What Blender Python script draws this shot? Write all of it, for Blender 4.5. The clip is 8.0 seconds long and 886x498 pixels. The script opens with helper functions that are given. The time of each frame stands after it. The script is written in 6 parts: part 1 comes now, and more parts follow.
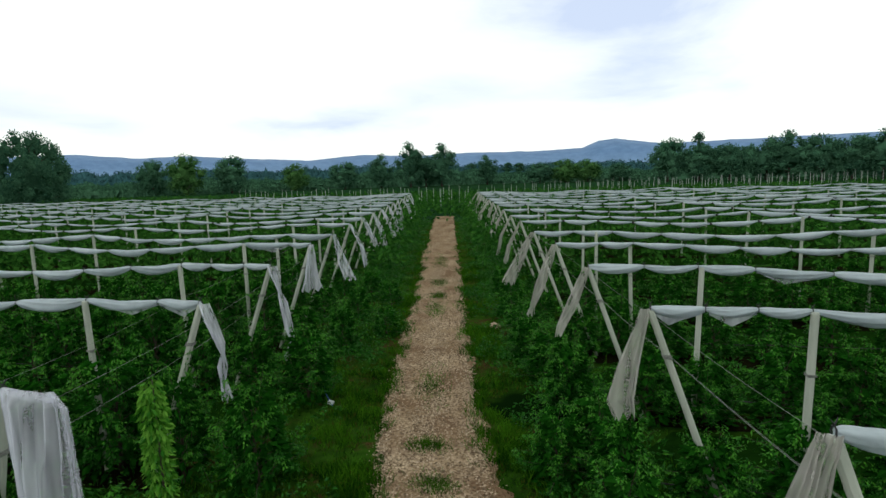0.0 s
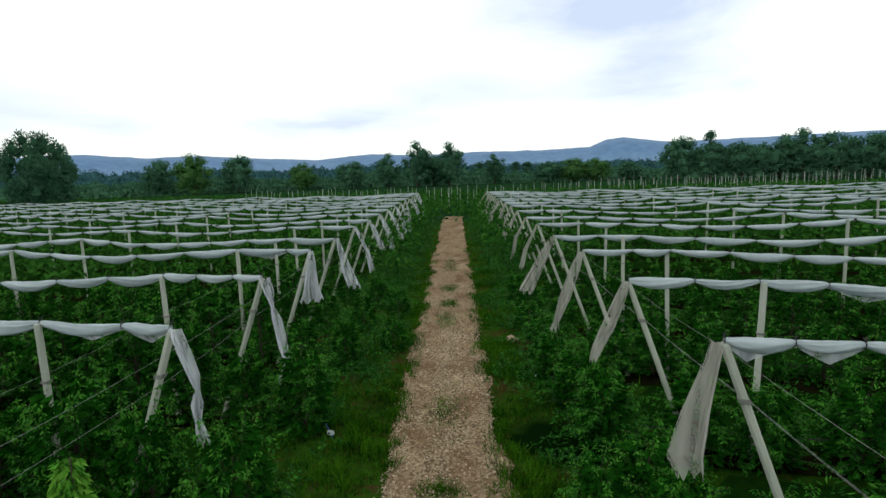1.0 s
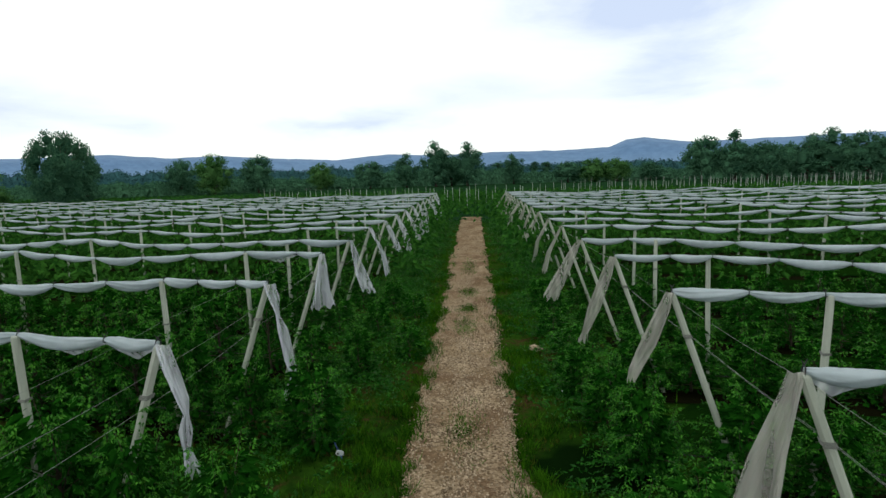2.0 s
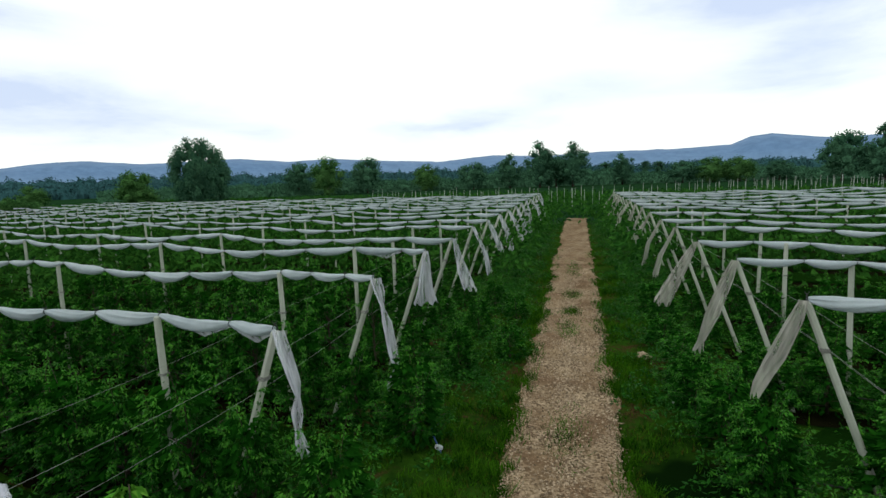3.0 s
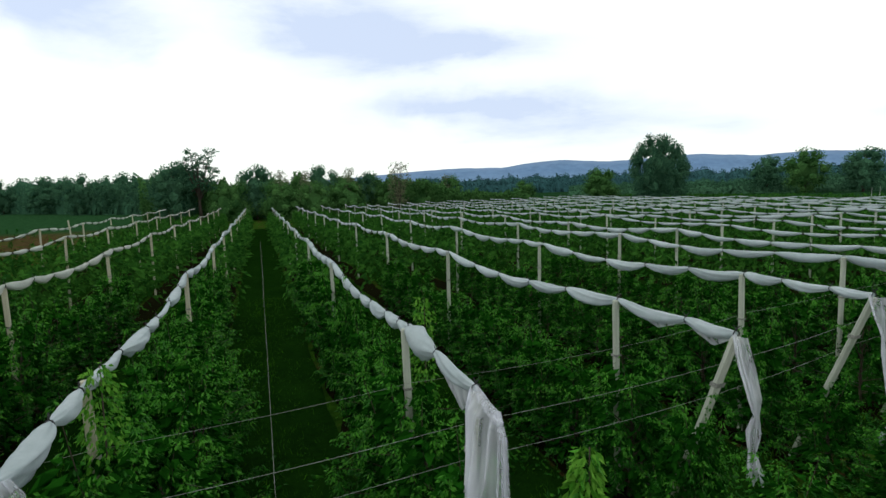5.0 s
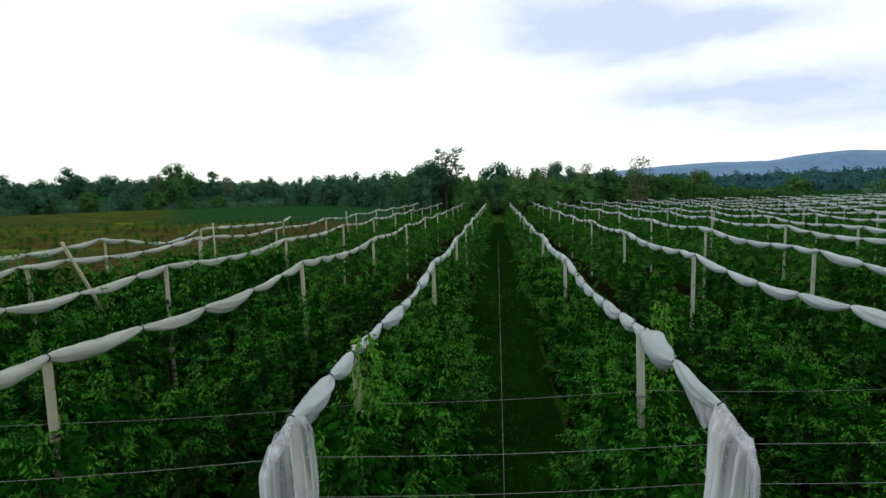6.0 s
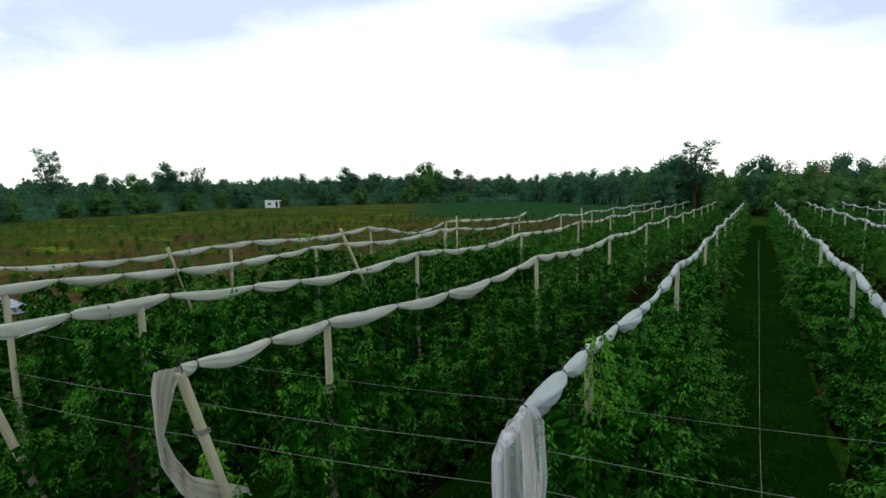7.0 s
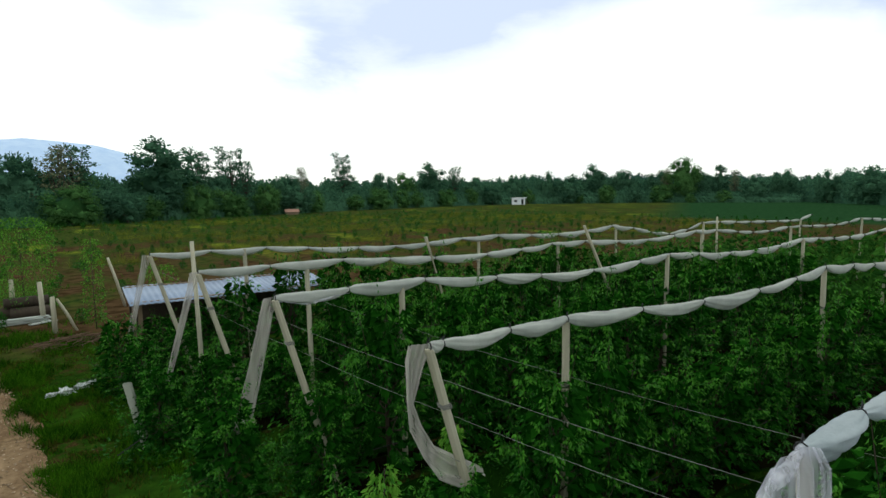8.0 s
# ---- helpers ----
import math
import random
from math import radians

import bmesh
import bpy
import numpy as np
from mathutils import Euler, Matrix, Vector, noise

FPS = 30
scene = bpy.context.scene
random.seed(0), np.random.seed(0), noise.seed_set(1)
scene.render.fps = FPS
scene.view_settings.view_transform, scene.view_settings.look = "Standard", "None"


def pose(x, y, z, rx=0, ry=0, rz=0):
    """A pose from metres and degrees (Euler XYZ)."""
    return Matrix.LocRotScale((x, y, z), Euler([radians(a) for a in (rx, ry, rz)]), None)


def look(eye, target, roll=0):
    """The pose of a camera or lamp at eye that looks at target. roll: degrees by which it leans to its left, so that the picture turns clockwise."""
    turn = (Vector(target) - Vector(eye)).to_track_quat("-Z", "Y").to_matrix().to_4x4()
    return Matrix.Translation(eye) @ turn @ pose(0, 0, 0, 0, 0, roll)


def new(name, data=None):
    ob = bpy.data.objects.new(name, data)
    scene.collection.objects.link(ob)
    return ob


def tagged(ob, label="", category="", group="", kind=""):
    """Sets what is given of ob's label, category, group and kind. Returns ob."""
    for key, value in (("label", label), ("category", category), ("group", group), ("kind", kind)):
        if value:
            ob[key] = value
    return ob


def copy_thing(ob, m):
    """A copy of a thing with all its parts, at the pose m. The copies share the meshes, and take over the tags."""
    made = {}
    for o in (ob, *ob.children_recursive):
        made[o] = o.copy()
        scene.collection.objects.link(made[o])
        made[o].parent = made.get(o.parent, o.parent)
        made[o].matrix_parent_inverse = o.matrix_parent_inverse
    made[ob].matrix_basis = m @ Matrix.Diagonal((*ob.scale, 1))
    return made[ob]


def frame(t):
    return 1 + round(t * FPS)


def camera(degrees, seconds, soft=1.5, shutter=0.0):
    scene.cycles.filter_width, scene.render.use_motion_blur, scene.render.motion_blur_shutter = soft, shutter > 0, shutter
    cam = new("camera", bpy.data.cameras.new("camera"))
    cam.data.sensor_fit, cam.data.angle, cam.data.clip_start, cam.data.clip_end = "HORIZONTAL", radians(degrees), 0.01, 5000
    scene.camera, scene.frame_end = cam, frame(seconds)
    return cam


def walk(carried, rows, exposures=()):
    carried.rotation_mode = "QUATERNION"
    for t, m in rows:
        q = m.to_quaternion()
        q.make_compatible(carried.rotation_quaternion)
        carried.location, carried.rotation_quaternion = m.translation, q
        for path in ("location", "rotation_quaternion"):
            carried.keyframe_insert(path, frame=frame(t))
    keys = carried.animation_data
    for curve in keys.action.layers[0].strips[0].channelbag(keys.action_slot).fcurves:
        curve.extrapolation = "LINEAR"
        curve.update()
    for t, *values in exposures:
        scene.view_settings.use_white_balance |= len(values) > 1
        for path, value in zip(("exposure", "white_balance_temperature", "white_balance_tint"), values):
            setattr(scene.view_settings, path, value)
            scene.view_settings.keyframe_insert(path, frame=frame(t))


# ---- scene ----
cam = camera(78.7, 8.0, soft=1.5)
PATH = [
    (0, (0.161, 2.079, 4.844), (-0.262, 4.014, 4.568), -1.8),
    (0.5, (-0.049, 2.678, 4.845), (-0.481, 4.611, 4.568), -1.9),
    (1, (-0.286, 3.448, 4.844), (-0.735, 5.378, 4.566), -1.9),
    (2.5, (-0.553, 4.382, 4.775), (-1.188, 6.259, 4.507), -1.9),
    (3, (-0.563, 4.345, 4.739), (-1.427, 6.13, 4.48), -2.1),
    (3.5, (-0.621, 4.332, 4.693), (-1.796, 5.932, 4.449), -2.2),
    (4, (-0.66, 4.305, 4.701), (-2.151, 5.617, 4.465), -2.1),
    (4.5, (-0.752, 4.307, 4.688), (-2.467, 5.311, 4.461), -1.9),
    (6, (-0.699, 4.26, 4.687), (-2.678, 4.058, 4.478), -1.5),
    (6.5, (-0.714, 4.236, 4.684), (-2.611, 3.638, 4.478), -1.3),
    (7, (-0.733, 4.18, 4.659), (-2.452, 3.179, 4.457), -1.0),
    (7.5, (-0.773, 4.123, 4.625), (-2.245, 2.783, 4.427), -0.8),
    (8, (-0.812, 4.088, 4.602), (-1.937, 2.447, 4.404), -0.5),
]
walk(cam, [(t, look(eye, aim, roll)) for t, eye, aim, roll in PATH], exposures=[(0, 0.0, 6500, 1), (8, 0.0, 6500, 1)])

# ---- sky and sun ----
SKY_LEVEL = 1.0
SUN_AZ, SUN_EL = 150.0, 48.0  # bearing counted from +y towards -x


def compass(bearing, distance, z=0.0):
    """A place at a bearing (degrees from +y towards -x) and distance from the middle of the camera's way."""
    b = radians(bearing)
    return Vector((-0.6 - distance * math.sin(b), 3.6 + distance * math.cos(b), z))


def links(tree, *pairs):
    for a, b in pairs:
        tree.links.new(a, b)


def node(tree, kind, **values):
    n = tree.nodes.new(kind)
    for key, value in values.items():
        if key == "operation":
            n.operation = value
        elif key == "blend_type":
            n.blend_type = value
        elif key == "data_type":
            n.data_type = value
        else:
            n.inputs[key.replace("_", " ")].default_value = value
    return n


world = bpy.data.worlds.new("overcast_sky")
scene.world = world
world.use_nodes = True
wt = world.node_tree
bg = wt.nodes["Background"]
coord = wt.nodes.new("ShaderNodeTexCoord")
split = wt.nodes.new("ShaderNodeSeparateXYZ")
links(wt, (coord.outputs["Generated"], split.inputs[0]))


def wmath(op, a, b=None, c=None):
    n = wt.nodes.new("ShaderNodeMath")
    n.operation = op
    for i, v in enumerate((a, b, c)):
        if v is None:
            continue
        if isinstance(v, (int, float)):
            n.inputs[i].default_value = v
        else:
            wt.links.new(v, n.inputs[i])
    return n.outputs[0]


# cloud layer seen on a flat ceiling: x/z, y/z
up = wmath("MAXIMUM", split.outputs["Z"], 0.02)
flat = wt.nodes.new("ShaderNodeCombineXYZ")
lift = wmath("ADD", up, 0.12)
links(wt, (wmath("DIVIDE", split.outputs["X"], lift), flat.inputs[0]), (wmath("DIVIDE", split.outputs["Y"], lift), flat.inputs[1]))
clouds = node(wt, "ShaderNodeTexNoise", Scale=0.55, Detail=5.0, Roughness=0.5, Distortion=0.6)
fine = node(wt, "ShaderNodeTexNoise", Scale=1.7, Detail=6.0, Roughness=0.55, Distortion=0.3)
links(wt, (flat.outputs[0], clouds.inputs["Vector"]), (flat.outputs[0], fine.inputs["Vector"]))
# the layer's edges are torn by the wind
tear = node(wt, "ShaderNodeTexNoise", Scale=3.2, Detail=6.0, Roughness=0.6, Distortion=0.4)
tear_in = node(wt, "ShaderNodeVectorMath", operation="MULTIPLY")
tear_in.inputs[1].default_value = (1, 1, 3.4)
tear_mid = node(wt, "ShaderNodeVectorMath", operation="SUBTRACT")
tear_mid.inputs[1].default_value = (0.5, 0.5, 0.5)
tear_size = node(wt, "ShaderNodeVectorMath", operation="MULTIPLY")
tear_size.inputs[1].default_value = (0.30, 0.30, 0.09)
torn = node(wt, "ShaderNodeVectorMath", operation="ADD")
links(wt, (coord.outputs["Generated"], tear_in.inputs[0]), (tear_in.outputs[0], tear.inputs["Vector"]), (tear.outputs["Color"], tear_mid.inputs[0]),
      (tear_mid.outputs[0], tear_size.inputs[0]), (coord.outputs["Generated"], torn.inputs[0]), (tear_size.outputs[0], torn.inputs[1]))
# thinner, bluer places in the overcast: bearing, elevation, half width, half height, weight
thin = None
for b, e, wide, tall, weight in ((-4, 15.5, 0.13, 0.055, 1.1), (-9, 11.0, 0.09, 0.06, 0.55), (-11, 7.5, 0.12, 0.03, 0.42), (11, 7.6, 0.17, 0.025, 0.36), (21, 5.6, 0.15, 0.02, 0.36),
                                 (47, 6.0, 0.12, 0.025, 0.45), (27, 5.2, 0.10, 0.02, 0.4), (69, 13.9, 0.12, 0.025, 1.0), (70, 8.2, 0.14, 0.028, 0.8), (60, 7.4, 0.12, 0.03, 0.7),
                                 (63, 4.8, 0.10, 0.018, 0.5), (81, 16.0, 0.12, 0.04, 1.15), (78, 12.5, 0.10, 0.02, 0.5), (102, 15.8, 0.09, 0.05, 1.15),
                                 (112, 15.5, 0.10, 0.03, 0.7), (148, 17.6, 0.16, 0.06, 1.4), (158, 13.0, 0.05, 0.06, 0.8), (171, 17.0, 0.09, 0.03, 0.7), (130, 21.0, 0.2, 0.04, 1.0)):
    d = Vector((-math.sin(radians(b)) * math.cos(radians(e)), math.cos(radians(b)) * math.cos(radians(e)), math.sin(radians(e))))
    sub = node(wt, "ShaderNodeVectorMath", operation="SUBTRACT")
    links(wt, (torn.outputs[0], sub.inputs[0]))
    sub.inputs[1].default_value = d
    mul = node(wt, "ShaderNodeVectorMath", operation="MULTIPLY")
    links(wt, (sub.outputs[0], mul.inputs[0]))
    mul.inputs[1].default_value = (1 / wide, 1 / wide, 1 / tall)
    ln = node(wt, "ShaderNodeVectorMath", operation="LENGTH")
    links(wt, (mul.outputs[0], ln.inputs[0]))
    g = wmath("MULTIPLY", wmath("EXPONENT", wmath("MULTIPLY", wmath("POWER", ln.outputs["Value"], 2.0), -0.8)), weight)
    thin = g if thin is None else wmath("ADD", thin, g)
amount = wmath("ADD", wmath("MULTIPLY", thin, wmath("ADD", wmath("MULTIPLY", fine.outputs["Fac"], 1.6), 0.1)), wmath("MULTIPLY", wmath("SUBTRACT", clouds.outputs["Fac"], 0.5), 0.9))
ramp = wt.nodes.new("ShaderNodeValToRGB")
ramp.color_ramp.elements[0].position, ramp.color_ramp.elements[0].color = 0.05, (1.06, 1.06, 1.06, 1)
ramp.color_ramp.elements[1].position, ramp.color_ramp.elements[1].color = 0.85, (0.66, 0.72, 0.95, 1)
links(wt, (amount, ramp.inputs[0]))
air = wt.nodes.new("ShaderNodeTexSky")
air.sky_type, air.sun_disc, air.sun_elevation, air.sun_rotation = "NISHITA", False, radians(SUN_EL), radians(-SUN_AZ)
mix = node(wt, "ShaderNodeMix", data_type="RGBA", blend_type="ADD")
mix.inputs[0].default_value = 0.012
links(wt, (ramp.outputs[0], mix.inputs[6]), (air.outputs[0], mix.inputs[7]), (mix.outputs[2], bg.inputs[0]))
bg.inputs[1].default_value = SKY_LEVEL

sun = new("sun", bpy.data.lights.new("sun", "SUN"))
sun.data.energy, sun.data.angle, sun.data.color = 0.5, radians(25), (1.0, 0.96, 0.9)
sun.matrix_world = look(compass(SUN_AZ, 60, 66), (0, 0, 0))


# ---- materials ----
def material(name, dark, light, rough=0.8, scale=3.0, big=0.3, bump=0.0, bump_scale=40.0, stretch=(1, 1, 1), translucent=0.0, island=0.0, specular=0.3, metal=0.0,
             contrast=0.25):
    """A surface of two colours blended by noise at two sizes, with fine relief; island: how far each leaf or piece differs."""
    m = bpy.data.materials.new(name)
    m.use_nodes = True
    t = m.node_tree
    p = t.nodes["Principled BSDF"]
    out = t.nodes["Material Output"]
    g = t.nodes.new("ShaderNodeNewGeometry")
    mp = node(t, "ShaderNodeVectorMath", operation="MULTIPLY")
    mp.inputs[1].default_value = stretch
    n1 = node(t, "ShaderNodeTexNoise", Scale=scale, Detail=6.0, Roughness=0.6)
    n2 = node(t, "ShaderNodeTexNoise", Scale=scale * big, Detail=3.0)
    s = node(t, "ShaderNodeMath", operation="MULTIPLY_ADD")
    s.inputs[1].default_value = 0.6
    s2 = node(t, "ShaderNodeMath", operation="MULTIPLY_ADD")
    s2.inputs[1].default_value = 0.4
    ob = t.nodes.new("ShaderNodeObjectInfo")
    rnd = node(t, "ShaderNodeMath", operation="MULTIPLY_ADD")
    rnd.inputs[1].default_value = island if island else 0.15
    rnd.inputs[2].default_value = -0.5 * (island if island else 0.15)
    links(t, (g.outputs["Position"], mp.inputs[0]), (mp.outputs[0], n1.inputs["Vector"]), (mp.outputs[0], n2.inputs["Vector"]),
          (g.outputs["Random Per Island"] if island else ob.outputs["Random"], rnd.inputs[0]),
          (n2.outputs["Fac"], s2.inputs[0]), (rnd.outputs[0], s2.inputs[2]), (n1.outputs["Fac"], s.inputs[0]), (s2.outputs[0], s.inputs[2]))
    r = t.nodes.new("ShaderNodeValToRGB")
    r.color_ramp.elements[0].position, r.color_ramp.elements[0].color = 0.5 - contrast, (*dark, 1)
    r.color_ramp.elements[1].position, r.color_ramp.elements[1].color = 0.5 + contrast, (*light, 1)
    links(t, (s.outputs[0], r.inputs[0]), (r.outputs[0], p.inputs["Base Color"]))
    p.inputs["Roughness"].default_value, p.inputs["Specular IOR Level"].default_value, p.inputs["Metallic"].default_value = rough, specular, metal
    if bump:
        nb = node(t, "ShaderNodeTexNoise", Scale=bump_scale, Detail=5.0)
        b = t.nodes.new("ShaderNodeBump")
        b.inputs["Strength"].default_value, b.inputs["Distance"].default_value = bump, 0.02
        links(t, (mp.outputs[0], nb.inputs["Vector"]), (nb.outputs["Fac"], b.inputs["Height"]), (b.outputs[0], p.inputs["Normal"]))
    if translucent:
        tr = t.nodes.new("ShaderNodeBsdfTranslucent")
        ms = t.nodes.new("ShaderNodeMixShader")
        ms.inputs[0].default_value = translucent
        links(t, (r.outputs[0], tr.inputs[0]), (p.outputs[0], ms.inputs[1]), (tr.outputs[0], ms.inputs[2]), (ms.outputs[0], out.inputs[0]))
    return m


LEAF = material("mature_leaf", (0.0072, 0.047, 0.0045), (0.026, 0.130, 0.012), 0.42, 6, 0.2, translucent=0.18, island=0.45, specular=0.07)
# leaves inside the crown, their shade put into a darker green
INNER = material("shaded_inner_leaf", (0.0036, 0.025, 0.0022), (0.011, 0.062, 0.005), 0.6, 6, 0.2, island=0.45, specular=0.0)
YOUNG = material("young_leaf", (0.022, 0.115, 0.009), (0.082, 0.268, 0.026), 0.42, 6, 0.2, translucent=0.3, island=0.5, specular=0.07)
FAR_LEAF = material("row_foliage", (0.011, 0.052, 0.008), (0.046, 0.142, 0.021), 0.6, 1.5, 0.2, translucent=0.2, island=0.5, specular=0.0)
SPRING = material("spring_leaf", (0.045, 0.160, 0.014), (0.150, 0.340, 0.046), 0.5, 6, 0.2, translucent=0.35, island=0.6, specular=0.0)
BARK = material("orchard_bark", (0.022, 0.017, 0.012), (0.065, 0.050, 0.036), 0.9, 14, 0.3, 0.5, 60, (1, 1, 0.3))
# broadleaf green, lifted and blued a little to paint in distance haze
CROWN = material("broadleaf_crown", (0.030, 0.085, 0.052), (0.075, 0.175, 0.098), 0.6, 0.6, 0.2, translucent=0.2, island=0.45, specular=0.0)
CROWN_LIGHT = material("light_broadleaf_crown", (0.030, 0.088, 0.026), (0.088, 0.195, 0.058), 0.6, 0.6, 0.2, translucent=0.2, island=0.45, specular=0.0)
CROWN_PALE = material("pale_spring_crown", (0.080, 0.100, 0.055), (0.190, 0.210, 0.125), 0.7, 0.6, 0.2, translucent=0.2, island=0.5, specular=0.0)
# far woods: distance haze is mixed into the base colour
WOODS = material("haze_tinted_woods", (0.022, 0.064, 0.068), (0.044, 0.102, 0.112), 0.8, 0.2, 0.2, island=0.4, specular=0.0)
TRUNK = material("forest_bark", (0.03, 0.025, 0.02), (0.08, 0.065, 0.05), 0.9, 4, 0.3, 0.4, 20, (1, 1, 0.3))
NET = material("white_net_cloth", (0.36, 0.42, 0.45), (0.56, 0.62, 0.66), 0.75, 5, 0.3, 0.35, 30, (1, 1, 1), translucent=0.3, specular=0.2)
NET_SHEER = material("sheer_net_cloth", (0.60, 0.61, 0.70), (0.84, 0.86, 0.93), 0.8, 5, 0.3, 0.0, 40, (1, 1, 0.4), translucent=0.4, specular=0.15)
NET_OLD = material("dusty_net_cloth", (0.44, 0.42, 0.39), (0.66, 0.64, 0.60), 0.85, 3, 0.3, 0.0, 40, (1, 1, 0.4), translucent=0.4, specular=0.15)
NET_CREAM = material("cream_net_cloth", (0.37, 0.40, 0.38), (0.57, 0.60, 0.56), 0.8, 5, 0.3, 0.35, 30, translucent=0.3, specular=0.15)
TIE = material("black_twine", (0.01, 0.01, 0.012), (0.03, 0.03, 0.035), 0.6, 30)
POST = material("grey_concrete_post", (0.26, 0.29, 0.24), (0.44, 0.46, 0.40), 0.85, 5, 0.3, 0.3, 70, (1, 1, 0.35))
POST_WOOD = material("weathered_wood_post", (0.27, 0.26, 0.19), (0.47, 0.45, 0.35), 0.85, 7, 0.25, 0.4, 60, (1, 1, 0.12))
STAKE_WOOD = material("silvered_stake", (0.26, 0.29, 0.27), (0.42, 0.45, 0.42), 0.85, 5, 0.3)
BAND = material("wire_band", (0.10, 0.11, 0.10), (0.22, 0.22, 0.2), 0.5, 40, metal=0.6)
WIRE = material("galvanised_wire", (0.16, 0.17, 0.16), (0.26, 0.27, 0.26), 0.45, 30, metal=0.5)
# bare soil, darkened in its colour for the shade under the trees
SOIL = material("shade_dark_soil", (0.003, 0.004, 0.0015), (0.010, 0.010, 0.004), 0.95, 2.5, 0.25, 0.6, 25, specular=0.0)
GRAVEL = material("gravel_bed", (0.108, 0.072, 0.039), (0.36, 0.258, 0.158), 0.95, 9, 0.06, 0.9, 45, contrast=0.22, specular=0.0)
PEBBLE = material("limestone_pebble", (0.11, 0.078, 0.050), (0.42, 0.33, 0.235), 0.9, 3, 0.3, island=0.8, specular=0.1)
GRASS = material("grass_blade", (0.005, 0.028, 0.002), (0.056, 0.165, 0.008), 0.55, 1.6, 0.35, translucent=0.25, island=0.3, specular=0.0, contrast=0.15)
GRASS_DRY = material("dry_grass_blade", (0.028, 0.036, 0.006), (0.085, 0.090, 0.016), 0.7, 1.2, 0.25, translucent=0.2, island=0.5, specular=0.0)
TWIG = material("cut_twig", (0.05, 0.030, 0.018), (0.13, 0.085, 0.052), 0.9, 8, 0.3)
STRAW = material("yellow_green_grass", (0.060, 0.085, 0.012), (0.20, 0.22, 0.034), 0.7, 0.4, 0.3, translucent=0.2, island=0.4, specular=0.0)
ROOF_METAL = material("galvanised_sheet", (0.14, 0.19, 0.28), (0.25, 0.32, 0.44), 0.55, 2, 0.3, 0.1, 20, metal=0.2, specular=0.3)
TIMBER = material("rough_timber", (0.12, 0.085, 0.055), (0.30, 0.23, 0.16), 0.9, 8, 0.3, 0.4, 40, (1, 1, 0.2))
PLASTIC = material("white_plastic", (0.42, 0.46, 0.46), (0.6, 0.64, 0.64), 0.5, 8, 0.3, 0.2, 30, translucent=0.2)
BLUE = material("blue_plastic", (0.02, 0.05, 0.16), (0.05, 0.10, 0.28), 0.45, 8)
DARK = material("dark_rubber", (0.012, 0.012, 0.012), (0.03, 0.03, 0.032), 0.6, 10)
PAINT = material("white_cabin_paint", (0.66, 0.70, 0.74), (0.8, 0.83, 0.86), 0.6, 2, 0.3)
GLASS = material("dark_window", (0.02, 0.025, 0.03), (0.05, 0.055, 0.06), 0.15, 2, specular=0.6)
TILE = material("red_roof", (0.20, 0.11, 0.08), (0.36, 0.22, 0.16), 0.85, 2, 0.3, 0.3, 12)

# alley ground: the shade between the rows is painted into this colour
ALLEY = material("shade_dark_alley", (0.002, 0.009, 0.0013), (0.008, 0.031, 0.003), 0.95, 9.0, 0.1, 0.6, 20, specular=0.0)
# the ground: dark meadow, worn patches, an orange tilled field behind the shed, a green crop beyond
GROUND = material("meadow_ground", (0.003, 0.013, 0.002), (0.024, 0.066, 0.006), 0.95, 5.0, 0.12, 0.7, 14, specular=0.0, contrast=0.17)
gt = GROUND.node_tree
gp = gt.nodes["Principled BSDF"]
gg = gt.nodes.new("ShaderNodeNewGeometry")
gs = gt.nodes.new("ShaderNodeSeparateXYZ")
links(gt, (gg.outputs["Position"], gs.inputs[0]))


def gmath(op, a, b=None):
    n = gt.nodes.new("ShaderNodeMath")
    n.operation = op
    n.use_clamp = op in ("MULTIPLY", "SUBTRACT")
    for i, v in enumerate((a, b)):
        if v is None:
            continue
        if isinstance(v, (int, float)):
            n.inputs[i].default_value = v
        else:
            gt.links.new(v, n.inputs[i])
    return n.outputs[0]


def gstep(value, lo, hi):
    n = gt.nodes.new("ShaderNodeMapRange")
    n.interpolation_type = "SMOOTHSTEP"
    n.inputs[1].default_value, n.inputs[2].default_value = lo, hi
    gt.links.new(value, n.inputs[0])
    return n.outputs[0]


def gnoise(scale, detail=4.0, stretch=(1, 1, 1)):
    n = node(gt, "ShaderNodeTexNoise", Scale=scale, Detail=detail)
    mp = node(gt, "ShaderNodeVectorMath", operation="MULTIPLY")
    mp.inputs[1].default_value = stretch
    links(gt, (gg.outputs["Position"], mp.inputs[0]), (mp.outputs[0], n.inputs["Vector"]))
    return n.outputs["Fac"]


def gmix(fac, a, b):
    n = node(gt, "ShaderNodeMix", data_type="RGBA")
    for socket, v in ((0, fac), (6, a), (7, b)):
        if isinstance(v, tuple):
            n.inputs[socket].default_value = (*v, 1)
        else:
            gt.links.new(v, n.inputs[socket])
    return n.outputs[2]


